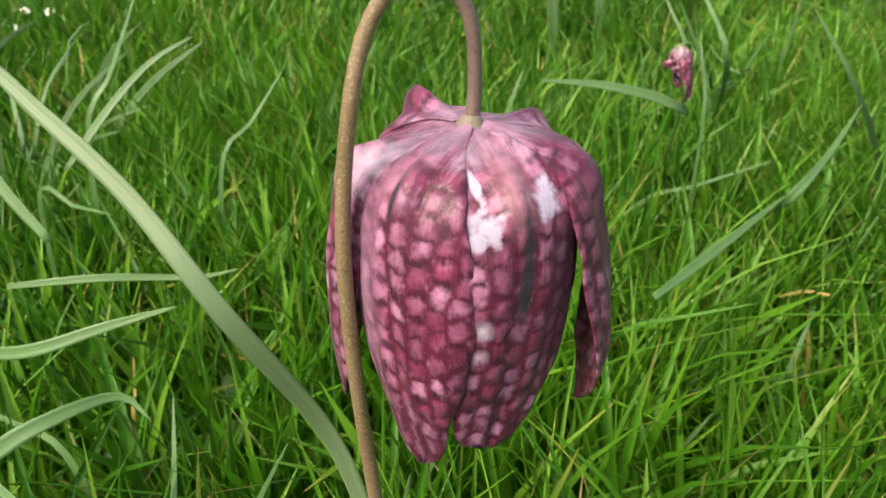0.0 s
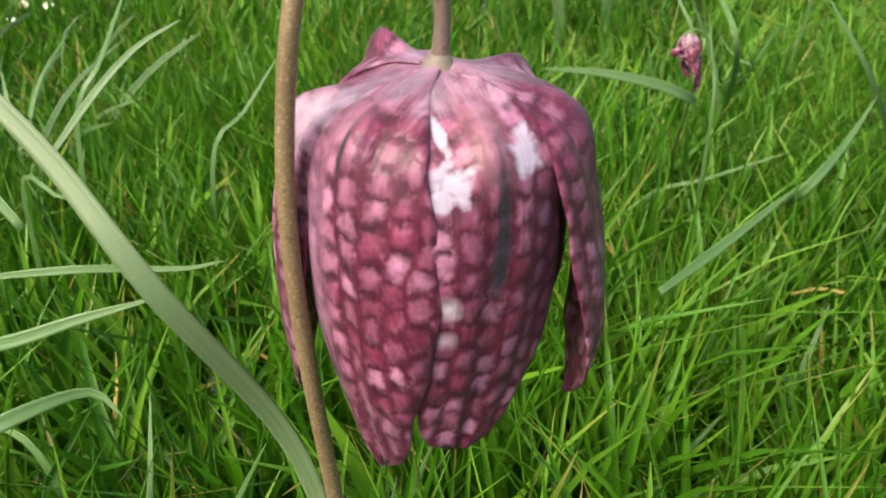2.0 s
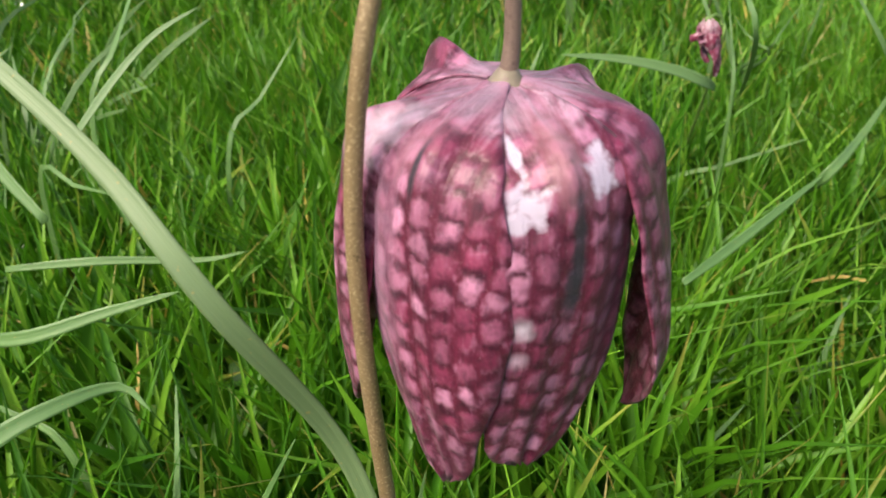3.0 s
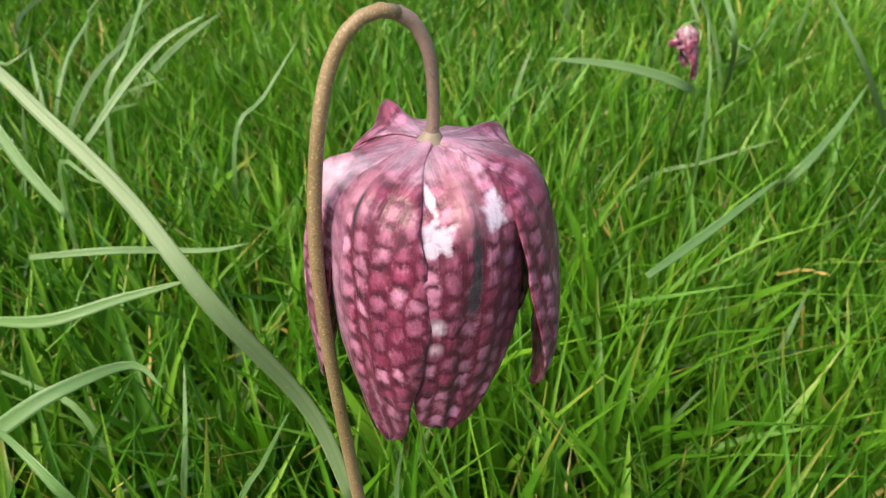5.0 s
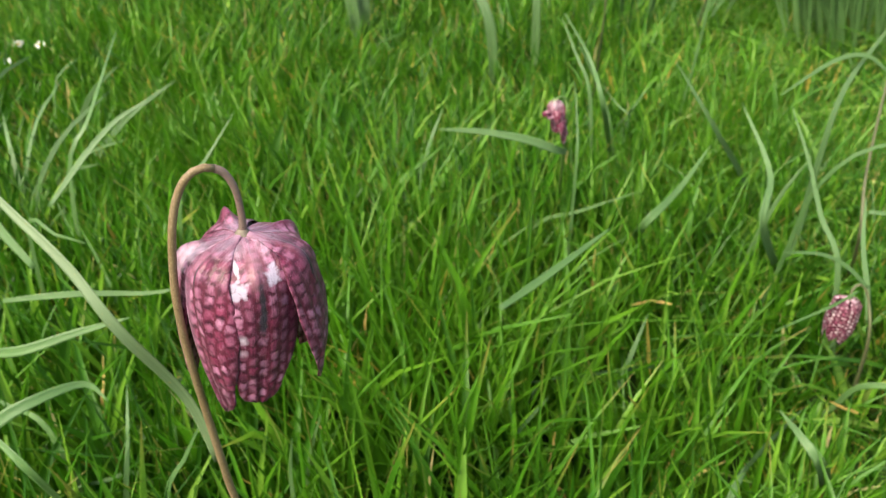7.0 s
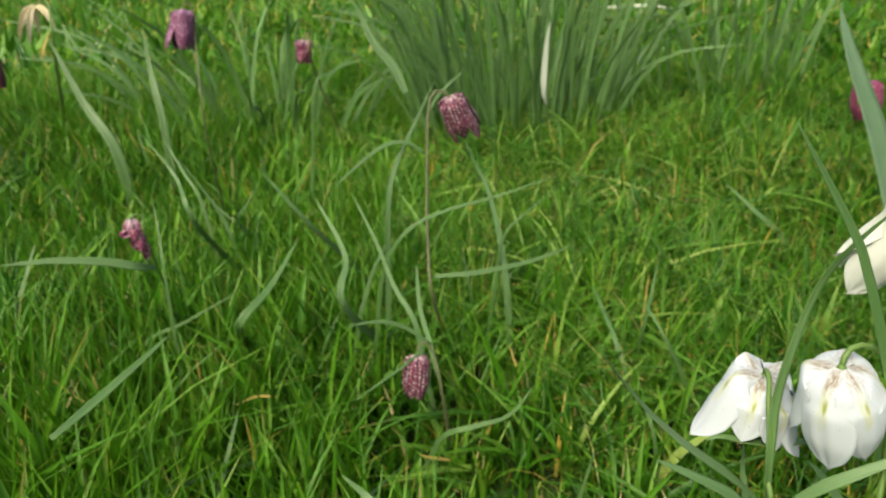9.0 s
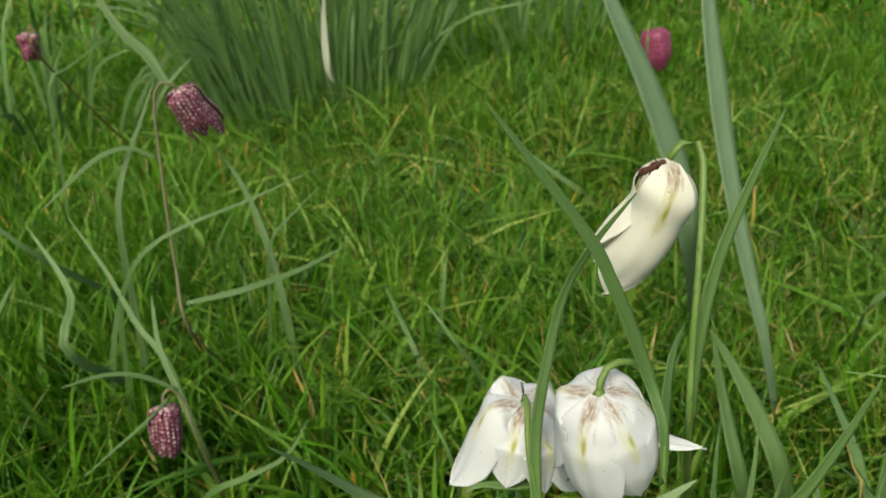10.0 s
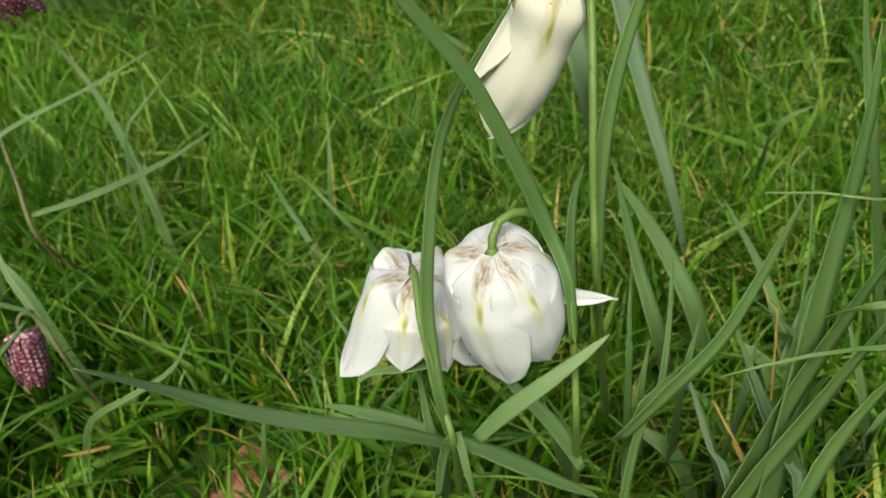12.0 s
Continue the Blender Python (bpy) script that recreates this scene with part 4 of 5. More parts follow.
white_fritillary("open white fritillary, shoulders flecked brown, hanging beside its twin", (0.3592, 0.0016, 0.1888), (0.20, 0.02, -1), 28, OPEN,
                 [(0.3606, 0.0028, 0.1913), (0.3632, 0.0036, 0.1944), (0.3675, 0.0032, 0.1955), (0.3730, 0.0011, 0.1938), (0.3755, -0.0026, 0.1875), (0.3747, -0.0076, 0.1805), (0.3720, -0.0122, 0.1692), (0.3710, -0.0141, 0.1535), (0.3713, -0.0139, 0.1248), (0.4200, 0.0372, 0.0000)],
                 [0.0011, 0.0010, 0.0010, 0.0011, 0.0013, 0.0014, 0.0015, 0.0016],
                 [([(0.3705, -0.0143, 0.1620), (0.3721, -0.0122, 0.1718), (0.3731, -0.0095, 0.1806), (0.3739, -0.0041, 0.1878), (0.3685, -0.0007, 0.2071), (0.3620, 0.0017, 0.2250), (0.3550, 0.0035, 0.2398), (0.3286, 0.0062, 0.2784)], 0.0047, FRESH, dict(root=0.5, n=38)),
                  ([(0.3440, -0.0041, 0.1382), (0.3499, -0.0092, 0.1472), (0.3577, -0.0141, 0.1545), (0.3685, -0.0185, 0.1612), (0.3765, -0.0212, 0.1660)], 0.0046, GLAUCOUS, dict(face=(0, -0.6, 1))),
                  ([(0.3763, -0.0111, 0.1060), (0.3729, -0.0042, 0.1204), (0.3663, 0.0047, 0.1348), (0.3654, 0.0147, 0.1375)], 0.0050, GLAUCOUS, {})],
                 (2.3, 0.0, 0.22, 0.03, 0.02, 0.04), (0.27, 0.9, 0.95, 1.03, 0.95, 0.88), (0, 0, 0, 0.05, 0.07, -0.02), (0.35, 1.3, 1.25, 1.04, 1.0, 1.05),
                 (-71, -46, -30, -5, -3, 4), (-0.0012, 0.0, -0.0002, 0.0003, 0.0, -0.0002), (0.55, 1, 0.95, 1.0, 1, 1.05), (0.0012, -0.0004, 0.0002, 0.0012, 0.0008, 0),
                 {0: dict(sink=0.0110, wmax=0.0034), 1: dict(dome=0.2, crest=-0.2, ridge=0.0010, press=(0.0052, 0.0024)), 2: dict(dome=0.2, crest=-0.2, ridge=0.0016, press=(0.0004, 0.0037)), 3: dict(press=(0.0, 0.0019)), 4: dict(press=(0.0008, 0.0008)), 5: dict(press=(0.0026, 0.0))})
white_fritillary("wide-open white fritillary with brown flecks, nibbled petals, in grass", (0.3546, 0.0334, 0.1673), (-0.12, 0.06, -1), 35, WIDE,
                 [(0.3549, 0.0343, 0.1687), (0.3543, 0.0320, 0.1707), (0.3513, 0.0265, 0.1705), (0.3462, 0.0187, 0.1641), (0.3446, 0.0136, 0.1531), (0.3453, 0.0116, 0.1354), (0.3465, 0.0112, 0.1182), (0.3839, 0.0740, 0.0000)],
                 [0.0010, 0.0010, 0.0011, 0.0012, 0.0014, 0.0015, 0.0016],
                 [([(0.3465, 0.0112, 0.1182), (0.3438, 0.0111, 0.1458), (0.3474, 0.0170, 0.1664), (0.3523, 0.0190, 0.1868), (0.3587, 0.0184, 0.2121), (0.3649, 0.0135, 0.2288), (0.3742, 0.0064, 0.2451)], 0.0043, FRESH, dict(root=0.6, n=30)),
                  ([(0.3490, 0.0111, 0.1183), (0.3277, 0.0095, 0.1418), (0.3075, 0.0092, 0.1606), (0.2909, 0.0083, 0.1781), (0.2785, 0.0065, 0.1943), (0.2657, 0.0011, 0.2127)], 0.0056, GLAUCOUS, dict(face=(0, -0.3, 1), n=30)),
                  ([(0.3503, 0.0222, 0.1083), (0.3467, 0.0336, 0.1104), (0.3397, 0.0480, 0.1100), (0.3303, 0.0649, 0.1089)], 0.0058, GLAUCOUS, dict(face=(0, -0.3, 1))),
                  ([(0.3670, 0.0185, 0.1434), (0.3564, 0.0212, 0.1435), (0.3444, 0.0243, 0.1448), (0.3342, 0.0291, 0.1461), (0.3291, 0.0307, 0.1440)], 0.0040, STRAP, dict(face=(0, -0.3, 1))),
                  ([(0.3483, 0.0090, 0.1223), (0.3598, 0.0033, 0.1105), (0.3725, -0.0024, 0.0960), (0.3862, -0.0087, 0.0816)], 0.0064, GLAUCOUS, dict(face=(0, -0.3, 1))),
                  ([(0.3384, 0.0118, 0.1038), (0.3424, 0.0112, 0.1202), (0.3463, 0.0089, 0.1276), (0.3434, 0.0013, 0.1196), (0.3432, -0.0012, 0.1095)], 0.0034, GLAUCOUS, {}),
                  ([(0.3791, 0.0742, 0.0000), (0.3468, 0.0237, 0.1072), (0.3511, 0.0331, 0.1221), (0.3552, 0.0402, 0.1339)], 0.0068, GLAUCOUS, {})],
                 (0.20, 0.03, 0.26, 0.04, 0.05, 0.24), (0.95, 0.9, 0.98, 0.74, 0.80, 0.95), widths=(1.1, 1, 1.25, 0.95, 0.95, 1.2), shifts=(-14, 0, 12, 8, -2, -22), drops=(-0.001, -0.003, -0.0015, 0, 0.001, -0.001),
                 own={0: dict(dome=0.1, crest=1.0, ridge=0.0024, press=(0.0038, 0.0)), 1: dict(dome=0.0, crest=1.8, press=(0.0, 0.0008)), 2: dict(dome=0.35, press=(0.001, 0.0055)), 3: dict(press=(0.0, 0.0007)), 4: dict(press=(0.0008, 0.0)), 5: dict(press=(0.0016, 0.0))}, material=NIBBLED)
CREAMY_BLOOM = white_fritillary("half-shut creamy white fritillary with a green flush, hanging aslant", (0.4000, 0.0219, 0.2430), (-0.290, 0.265, -0.94), 112, SHUT,
                 [(0.3979, 0.0196, 0.2455), (0.4000, 0.0192, 0.2489), (0.4031, 0.0172, 0.2509), (0.4034, 0.0129, 0.2488), (0.3996, 0.0075, 0.2412), (0.3904, -0.0021, 0.2223), (0.3850, -0.0074, 0.1971), (0.3881, -0.0062, 0.1614), (0.4620, 0.0577, 0.0000)],
                 [0.0011, 0.0010, 0.0010, 0.0012, 0.0014, 0.0016, 0.0017, 0.0017],
                 [([(0.3884, -0.0054, 0.1688), (0.3916, -0.0030, 0.1958), (0.3998, 0.0002, 0.2184), (0.4103, 0.0014, 0.2382), (0.4223, 0.0013, 0.2597)], 0.0050, FRESH, dict(root=0.7)),
                  ([(0.3917, 0.0070, 0.1336), (0.3943, 0.0110, 0.1522), (0.4037, 0.0191, 0.1732), (0.4146, 0.0247, 0.1816)], 0.0045, FRESH, {}),
                  ([(0.3803, -0.0209, 0.1237), (0.3894, -0.0298, 0.1429), (0.3997, -0.0365, 0.1588), (0.4099, -0.0394, 0.1756), (0.4201, -0.0417, 0.1951)], 0.0058, FRESH, dict(root=0.9))],
                 (0.06, 0.22, -0.03, 0.0, 0.02, 0.02), (0.95, 0.84, 1.06, 0.9, 1.0, 1.0), widths=(1, 0.8, 1.6, 1, 1, 1), outs=(0, -0.0012, 0.0020, 0, 0, 0), shifts=(0, -24, 0, 0, 0, 0), material=CREAMY)
shrivelled_tuft(CREAMY_BLOOM)


# ---- loose leaves ----
def loose(name, label, pts, width, material, category="leaf", **kw):
    ob = strap(name, pts, width, material, None, "", **kw)
    return tagged(ob, label, category)


BROAD = "broad grey-green strap leaf standing up from the grass"
NARROW = "narrow green leaf arching over the grass"
loose("strap_leaf", BROAD, [(0.6195, 0.2177, 0.0000), (0.5436, 0.1509, 0.1226), (0.5419, 0.1633, 0.1669), (0.5330, 0.1817, 0.2155), (0.5214, 0.1952, 0.2526), (0.5204, 0.2113, 0.2814)], 0.019, PALE_STRAP, root=0.22, taper=5, swell=0.6)
loose("strap_leaf", BROAD, [(0.5755, 0.0971, 0.0000), (0.5597, 0.1039, 0.0739), (0.5591, 0.1224, 0.1190), (0.5599, 0.1427, 0.1687), (0.5649, 0.1646, 0.2252), (0.5732, 0.1884, 0.2884)], 0.0165, PALE_STRAP, root=0.20, taper=5, swell=0.75)
loose("strap_leaf", BROAD, [(0.5179, 0.0393, 0.0000), (0.5021, 0.0424, 0.0592), (0.5003, 0.0553, 0.0822), (0.4956, 0.0717, 0.1071), (0.4897, 0.0814, 0.1231)], 0.013, STRAP)
loose("strap_leaf", BROAD, [(0.5040, 0.0526, 0.0000), (0.4662, 0.0339, 0.0734), (0.4704, 0.0526, 0.1081), (0.4748, 0.0670, 0.1378)], 0.010, STRAP)
loose("strap_leaf", BROAD, [(0.5755, -0.0153, 0.0000), (0.5016, -0.0199, 0.1593), (0.5044, -0.0100, 0.1910), (0.5069, -0.0018, 0.2205)], 0.0095, STRAP, root=0.7, taper=4)
loose("strap_leaf", BROAD, [(0.4367, 0.0303, 0.0000), (0.3981, -0.0105, 0.1064), (0.4073, -0.0131, 0.1193), (0.4147, -0.0171, 0.1290)], 0.010, STRAP)
loose("grass_blade", NARROW, [(0.6297, -0.0163, 0.0400), (0.4430, -0.0601, 0.1873), (0.4359, -0.0522, 0.1912), (0.4260, -0.0434, 0.1941), (0.4145, -0.0346, 0.1957)], 0.0018, FRESH, "grass")
loose("grass_blade", NARROW, [(0.5792, -0.0448, 0.0400), (0.4382, -0.0704, 0.1535), (0.4273, -0.0616, 0.1555), (0.4166, -0.0504, 0.1518), (0.4011, -0.0376, 0.1463)], 0.0026, FRESH, "grass")
loose("grass_blade", NARROW, [(0.4343, -0.0685, 0.1702), (0.4255, -0.0622, 0.1708), (0.4226, -0.0561, 0.1672), (0.4215, -0.0516, 0.1630)], 0.0017, FRESH, "grass")
loose("strap_leaf", "pale green strap leaf leaning in the grass", [(0.4947, -0.0303, 0.0000), (0.4310, -0.0438, 0.1009), (0.4286, -0.0327, 0.1212), (0.4308, -0.0209, 0.1372)], 0.0075, GLAUCOUS)
loose("strap_leaf", "pale green strap leaf leaning in the grass", [(0.4688, -0.0069, 0.0000), (0.4223, -0.0230, 0.0928), (0.4262, -0.0093, 0.1124)], 0.0068, GLAUCOUS)
loose("strap_leaf", "short dark green leaf curving in the grass", [(0.6975, 0.1434, 0.0000), (0.5946, 0.0739, 0.1002), (0.6089, 0.0721, 0.1094), (0.6210, 0.0664, 0.1119)], 0.009, STRAP)
loose("grass_blade", NARROW, [(0.1663, 0.3798, 0.0200), (0.1555, 0.2922, 0.0886), (0.1816, 0.3169, 0.1048), (0.2048, 0.3440, 0.1250)], 0.0065, FRESH, "grass")
loose("grass_blade", NARROW, [(-0.0124, 0.4728, 0.0000), (0.0029, 0.3860, 0.0724), (0.0118, 0.4052, 0.1011), (0.0193, 0.4169, 0.1183)], 0.0055, GLAUCOUS, "grass")
loose("grass_blade", NARROW, [(0.1754, 0.5456, 0.0000), (0.1369, 0.3768, 0.1307), (0.1261, 0.3968, 0.1637), (0.1061, 0.4138, 0.1935)], 0.0050, FRESH, "grass")
loose("grass_blade", NARROW, [(-0.1108, 0.0859, -0.0000), (-0.0890, 0.0191, 0.1348), (-0.1043, 0.0233, 0.1525), (-0.1176, 0.0253, 0.1665)], 0.0055, FRESH, "grass")
loose("grass_blade", NARROW, [(-0.1532, 0.1392, 0.1438), (-0.1710, 0.1481, 0.1599), (-0.1866, 0.1580, 0.1771), (-0.2122, 0.1721, 0.2022)], 0.0047, FRESH, "grass")
loose("grass_blade", NARROW, [(-0.1823, 0.1150, 0.1115), (-0.1531, 0.1098, 0.1177), (-0.1279, 0.1164, 0.1240), (-0.1038, 0.1224, 0.1295)], 0.0047, FRESH, "grass")
loose("grass_blade", NARROW, [(-0.1817, 0.0572, 0.0967), (-0.1568, 0.0643, 0.1039), (-0.1343, 0.0747, 0.1164), (-0.1135, 0.0897, 0.1179), (-0.1022, 0.0866, 0.1115)], 0.0061, FRESH, "grass")
loose("grass_blade", NARROW, [(-0.1911, 0.1604, 0.1086), (-0.1536, 0.1655, 0.1109), (-0.1160, 0.1689, 0.1108), (-0.0987, 0.1722, 0.1133)], 0.0032, FRESH, "grass")
loose("grass_blade", NARROW, [(-0.1921, 0.2226, 0.1301), (-0.1729, 0.2409, 0.1550), (-0.1562, 0.2532, 0.1713), (-0.1375, 0.2616, 0.1813)], 0.0036, FRESH, "grass")
loose("grass_blade", NARROW, [(0.0646, 0.1633, 0.1126), (0.0911, 0.1842, 0.1223), (0.1214, 0.2076, 0.1351)], 0.0040, FRESH, "grass")
loose("grass_blade", NARROW, [(0.2841, 0.3514, 0.0000), (0.2240, 0.2718, 0.1022), (0.2311, 0.2995, 0.1258), (0.2188, 0.3412, 0.1557)], 0.0060, GLAUCOUS, "grass")
loose("strap_leaf", "pale green leaf tip leaning in the grass", [(0.2473, 0.1567, 0.0000), (0.2158, 0.1157, 0.0636), (0.2064, 0.1220, 0.0747), (0.1961, 0.1282, 0.0852)], 0.0080, GLAUCOUS)
loose("strap_leaf", "broad green leaf leaning in the grass", [(0.0589, 0.7134, -0.0030), (0.0506, 0.7187, 0.0992), (0.0224, 0.7472, 0.1541), (-0.0037, 0.7794, 0.2180)], 0.012, STRAP)
loose("strap_leaf", "broad green leaf leaning in the grass", [(0.1030, 0.7344, -0.0030), (0.1017, 0.7415, 0.1179), (0.0954, 0.7699, 0.1798), (0.0936, 0.7894, 0.2231)], 0.010, STRAP)


loose("strap_leaf", "green strap leaf low in the grass", [(0.4587, 0.0185, 0.0000), (0.4288, -0.0052, 0.0931), (0.4438, -0.0005, 0.1195)], 0.0080, FRESH)
loose("strap_leaf", "green strap leaf low in the grass", [(0.4665, 0.0032, 0.0000), (0.4422, -0.0197, 0.0862), (0.4558, -0.0151, 0.1112)], 0.0090, GLAUCOUS)
loose("strap_leaf", "green strap leaf low in the grass", [(0.4860, -0.0145, 0.0000), (0.4586, -0.0351, 0.0805), (0.4768, -0.0367, 0.1016)], 0.0100, FRESH)
loose("strap_leaf", "green strap leaf low in the grass", [(0.5051, -0.0238, 0.0000), (0.4728, -0.0488, 0.0751), (0.4856, -0.0518, 0.0904)], 0.0080, FRESH)
loose("strap_leaf", "green strap leaf low in the grass", [(0.4519, 0.0290, 0.0000), (0.4168, 0.0019, 0.0922), (0.4270, 0.0069, 0.1151)], 0.0070, GLAUCOUS)
loose("strap_leaf", "green strap leaf low in the grass", [(0.5084, -0.0349, 0.0000), (0.4854, -0.0500, 0.0836), (0.5044, -0.0468, 0.1112)], 0.0110, FRESH)
loose("strap_leaf", "green strap leaf low in the grass", [(0.4265, 0.0395, 0.0000), (0.3891, 0.0139, 0.0849), (0.3902, 0.0212, 0.1034)], 0.0070, FRESH)
loose("strap_leaf", "green strap leaf low in the grass", [(0.5170, -0.0426, 0.0000), (0.4785, -0.0447, 0.0846), (0.4832, -0.0306, 0.1141)], 0.0090, GLAUCOUS)


# ---- single blades that stand out in the lawn ----
PALE = "single pale green blade rising out of the lawn"
YELLOWED = "single straw-yellow dead blade in the lawn"
LEANING = "pale green strap leaf leaning low before the white flowers"
BESIDE = "broad mid-green strap leaf standing beside the white flowers"
loose("grass_blade", PALE, [(0.1233, 0.1818, -0.003), (0.131, 0.191, 0.03), (0.141, 0.203, 0.055), (0.15, 0.216, 0.075)], 0.0038, GLAUCOUS, "grass")
loose("grass_blade", PALE, [(0.0684, 0.1668, -0.003), (0.078, 0.174, 0.03), (0.09, 0.183, 0.05), (0.104, 0.194, 0.065)], 0.0026, FRESH, "grass")
loose("grass_blade", PALE, [(-0.1, 0.063, -0.003), (-0.1, 0.075, 0.06), (-0.1, 0.088, 0.085), (-0.103, 0.105, 0.105)], 0.003, FRESH, "grass")
loose("grass_blade", PALE, [(0.1729, 0.482, -0.003), (0.162, 0.487, 0.06), (0.151, 0.492, 0.1), (0.125, 0.492, 0.15)], 0.0036, GLAUCOUS, "grass")
loose("grass_blade", PALE, [(-0.1534, 0.2825, -0.003), (-0.146, 0.292, 0.1), (-0.132, 0.31, 0.12), (-0.116, 0.336, 0.145)], 0.0028, FRESH, "grass")
loose("grass_blade", PALE, [(-0.2328, 0.2995, -0.003), (-0.227, 0.31, 0.11), (-0.216, 0.33, 0.14), (-0.226, 0.417, 0.175)], 0.003, FRESH, "grass")
loose("grass_blade", PALE, [(-0.082, 0.055, -0.003), (-0.073, 0.061, 0.08), (-0.064, 0.067, 0.1), (-0.054, 0.071, 0.12)], 0.0028, FRESH, "grass")
loose("grass_blade", PALE, [(0.0459, 0.1121, -0.003), (0.055, 0.12, 0.03), (0.07, 0.133, 0.05), (0.091, 0.148, 0.07)], 0.0036, FRESH, "grass")
loose("grass_blade", PALE, [(0.181, 0.2297, -0.003), (0.171, 0.223, 0.03), (0.126, 0.193, 0.05), (0.075, 0.168, 0.06)], 0.002, FRESH, "grass")
loose("grass_blade", PALE, [(0.1654, 0.089, -0.003), (0.172, 0.099, 0.06), (0.197, 0.137, 0.05), (0.24, 0.193, 0.03)], 0.0036, GLAUCOUS, "grass")
loose("grass_blade", PALE, [(0.2291, 0.323, -0.003), (0.24, 0.328, 0.05), (0.253, 0.334, 0.09), (0.271, 0.34, 0.12)], 0.004, GLAUCOUS, "grass")
loose("grass_blade", PALE, [(-0.024, 0.086, -0.003), (-0.02, 0.087, 0.07), (-0.016, 0.088, 0.09), (-0.01, 0.086, 0.11)], 0.0026, FRESH, "grass")
loose("grass_blade", PALE, [(-0.022, 0.07, -0.003), (-0.022, 0.071, 0.07), (-0.022, 0.072, 0.09), (-0.019, 0.071, 0.11)], 0.0026, GLAUCOUS, "grass")
loose("grass_blade", PALE, [(-0.1278, 0.0908, -0.003), (-0.139, 0.095, 0.08), (-0.163, 0.104, 0.09), (-0.187, 0.106, 0.1)], 0.0034, FRESH, "grass")
loose("grass_blade", PALE, [(-0.2245, 0.2369, -0.003), (-0.214, 0.231, 0.11), (-0.189, 0.217, 0.115), (-0.163, 0.201, 0.12)], 0.003, FRESH, "grass")
loose("grass_blade", PALE, [(-0.3414, 0.3676, -0.003), (-0.333, 0.359, 0.12), (-0.271, 0.296, 0.14), (-0.254, 0.3, 0.15)], 0.004, GLAUCOUS, "grass")
loose("grass_blade", YELLOWED, [(-0.143, 0.136, -0.003), (-0.145, 0.146, 0.05), (-0.147, 0.156, 0.06), (-0.15, 0.167, 0.07)], 0.002, STRAW, "grass")
loose("grass_blade", YELLOWED, [(-0.075, 0.1758, -0.003), (-0.087, 0.175, 0.06), (-0.102, 0.174, 0.065), (-0.112, 0.17, 0.07)], 0.002, STRAW, "grass")
loose("grass_blade", YELLOWED, [(0.09, 0.111, -0.003), (0.091, 0.118, 0.04), (0.092, 0.125, 0.05), (0.094, 0.133, 0.06)], 0.0022, STRAW, "grass")
loose("grass_blade", YELLOWED, [(0.1077, 0.1078, -0.003), (0.1, 0.117, 0.03), (0.09, 0.129, 0.035), (0.077, 0.134, 0.045)], 0.0018, STRAW, "grass")
loose("grass_blade", YELLOWED, [(0.1531, 0.1442, -0.003), (0.16, 0.154, 0.03), (0.167, 0.164, 0.035), (0.171, 0.169, 0.045)], 0.0016, STRAW, "grass")
loose("grass_blade", YELLOWED, [(0.0786, 0.2531, -0.003), (0.067, 0.256, 0.06), (0.055, 0.259, 0.08), (0.043, 0.255, 0.1)], 0.0022, STRAW, "grass")
loose("grass_blade", YELLOWED, [(0.022, 0.16, -0.003), (0.013, 0.166, 0.05), (0.004, 0.172, 0.06), (-0.004, 0.172, 0.075)], 0.0024, STRAW, "grass")
loose("grass_blade", YELLOWED, [(0.016, 0.198, -0.003), (0.022, 0.204, 0.05), (0.028, 0.21, 0.06), (0.034, 0.216, 0.075)], 0.0018, STRAW, "grass")
loose("grass_blade", YELLOWED, [(-0.014, 0.204, -0.003), (-0.013, 0.209, 0.06), (-0.012, 0.214, 0.07), (-0.009, 0.219, 0.085)], 0.0018, STRAW, "grass")
loose("grass_blade", YELLOWED, [(0.129, 0.291, -0.003), (0.128, 0.289, 0.05), (0.127, 0.287, 0.06), (0.127, 0.287, 0.075)], 0.0018, STRAW, "grass")
loose("grass_blade", YELLOWED, [(0.035, 0.109, -0.003), (0.027, 0.112, 0.04), (0.019, 0.115, 0.045), (0.021, 0.124, 0.055)], 0.0018, STRAW, "grass")
loose("grass_blade", "green blade with a dry tip lying over the grass", [(-0.0859, 0.0956, -0.003), (-0.097, 0.091, 0.06), (-0.114, 0.084, 0.065), (-0.136, 0.079, 0.06)], 0.0026, FRESH, "grass")
loose("dry_stalk", "pale bleached dry stalk lying over the grass", [(0.148, 0.253, 0.055), (0.161, 0.251, 0.06), (0.174, 0.243, 0.062)], 0.0012, STRAW, "stalk", taper=8)
loose("grass_blade", PALE, [(0.2725, 0.4284, -0.003), (0.263, 0.421, 0.05), (0.217, 0.385, 0.12), (0.185, 0.394, 0.165)], 0.005, GLAUCOUS, "grass")
loose("grass_blade", PALE, [(0.0763, 0.3385, -0.003), (0.088, 0.336, 0.06), (0.121, 0.329, 0.08), (0.157, 0.321, 0.1)], 0.0026, FRESH, "grass")
loose("grass_blade", PALE, [(0.6924, 0.4112, -0.003), (0.681, 0.415, 0.03), (0.651, 0.425, 0.06), (0.627, 0.441, 0.085)], 0.006, GLAUCOUS, "grass")
loose("grass_blade", PALE, [(0.4165, 0.228, -0.003), (0.416, 0.24, 0.03), (0.415, 0.266, 0.055), (0.42, 0.307, 0.07)], 0.0042, GLAUCOUS, "grass")
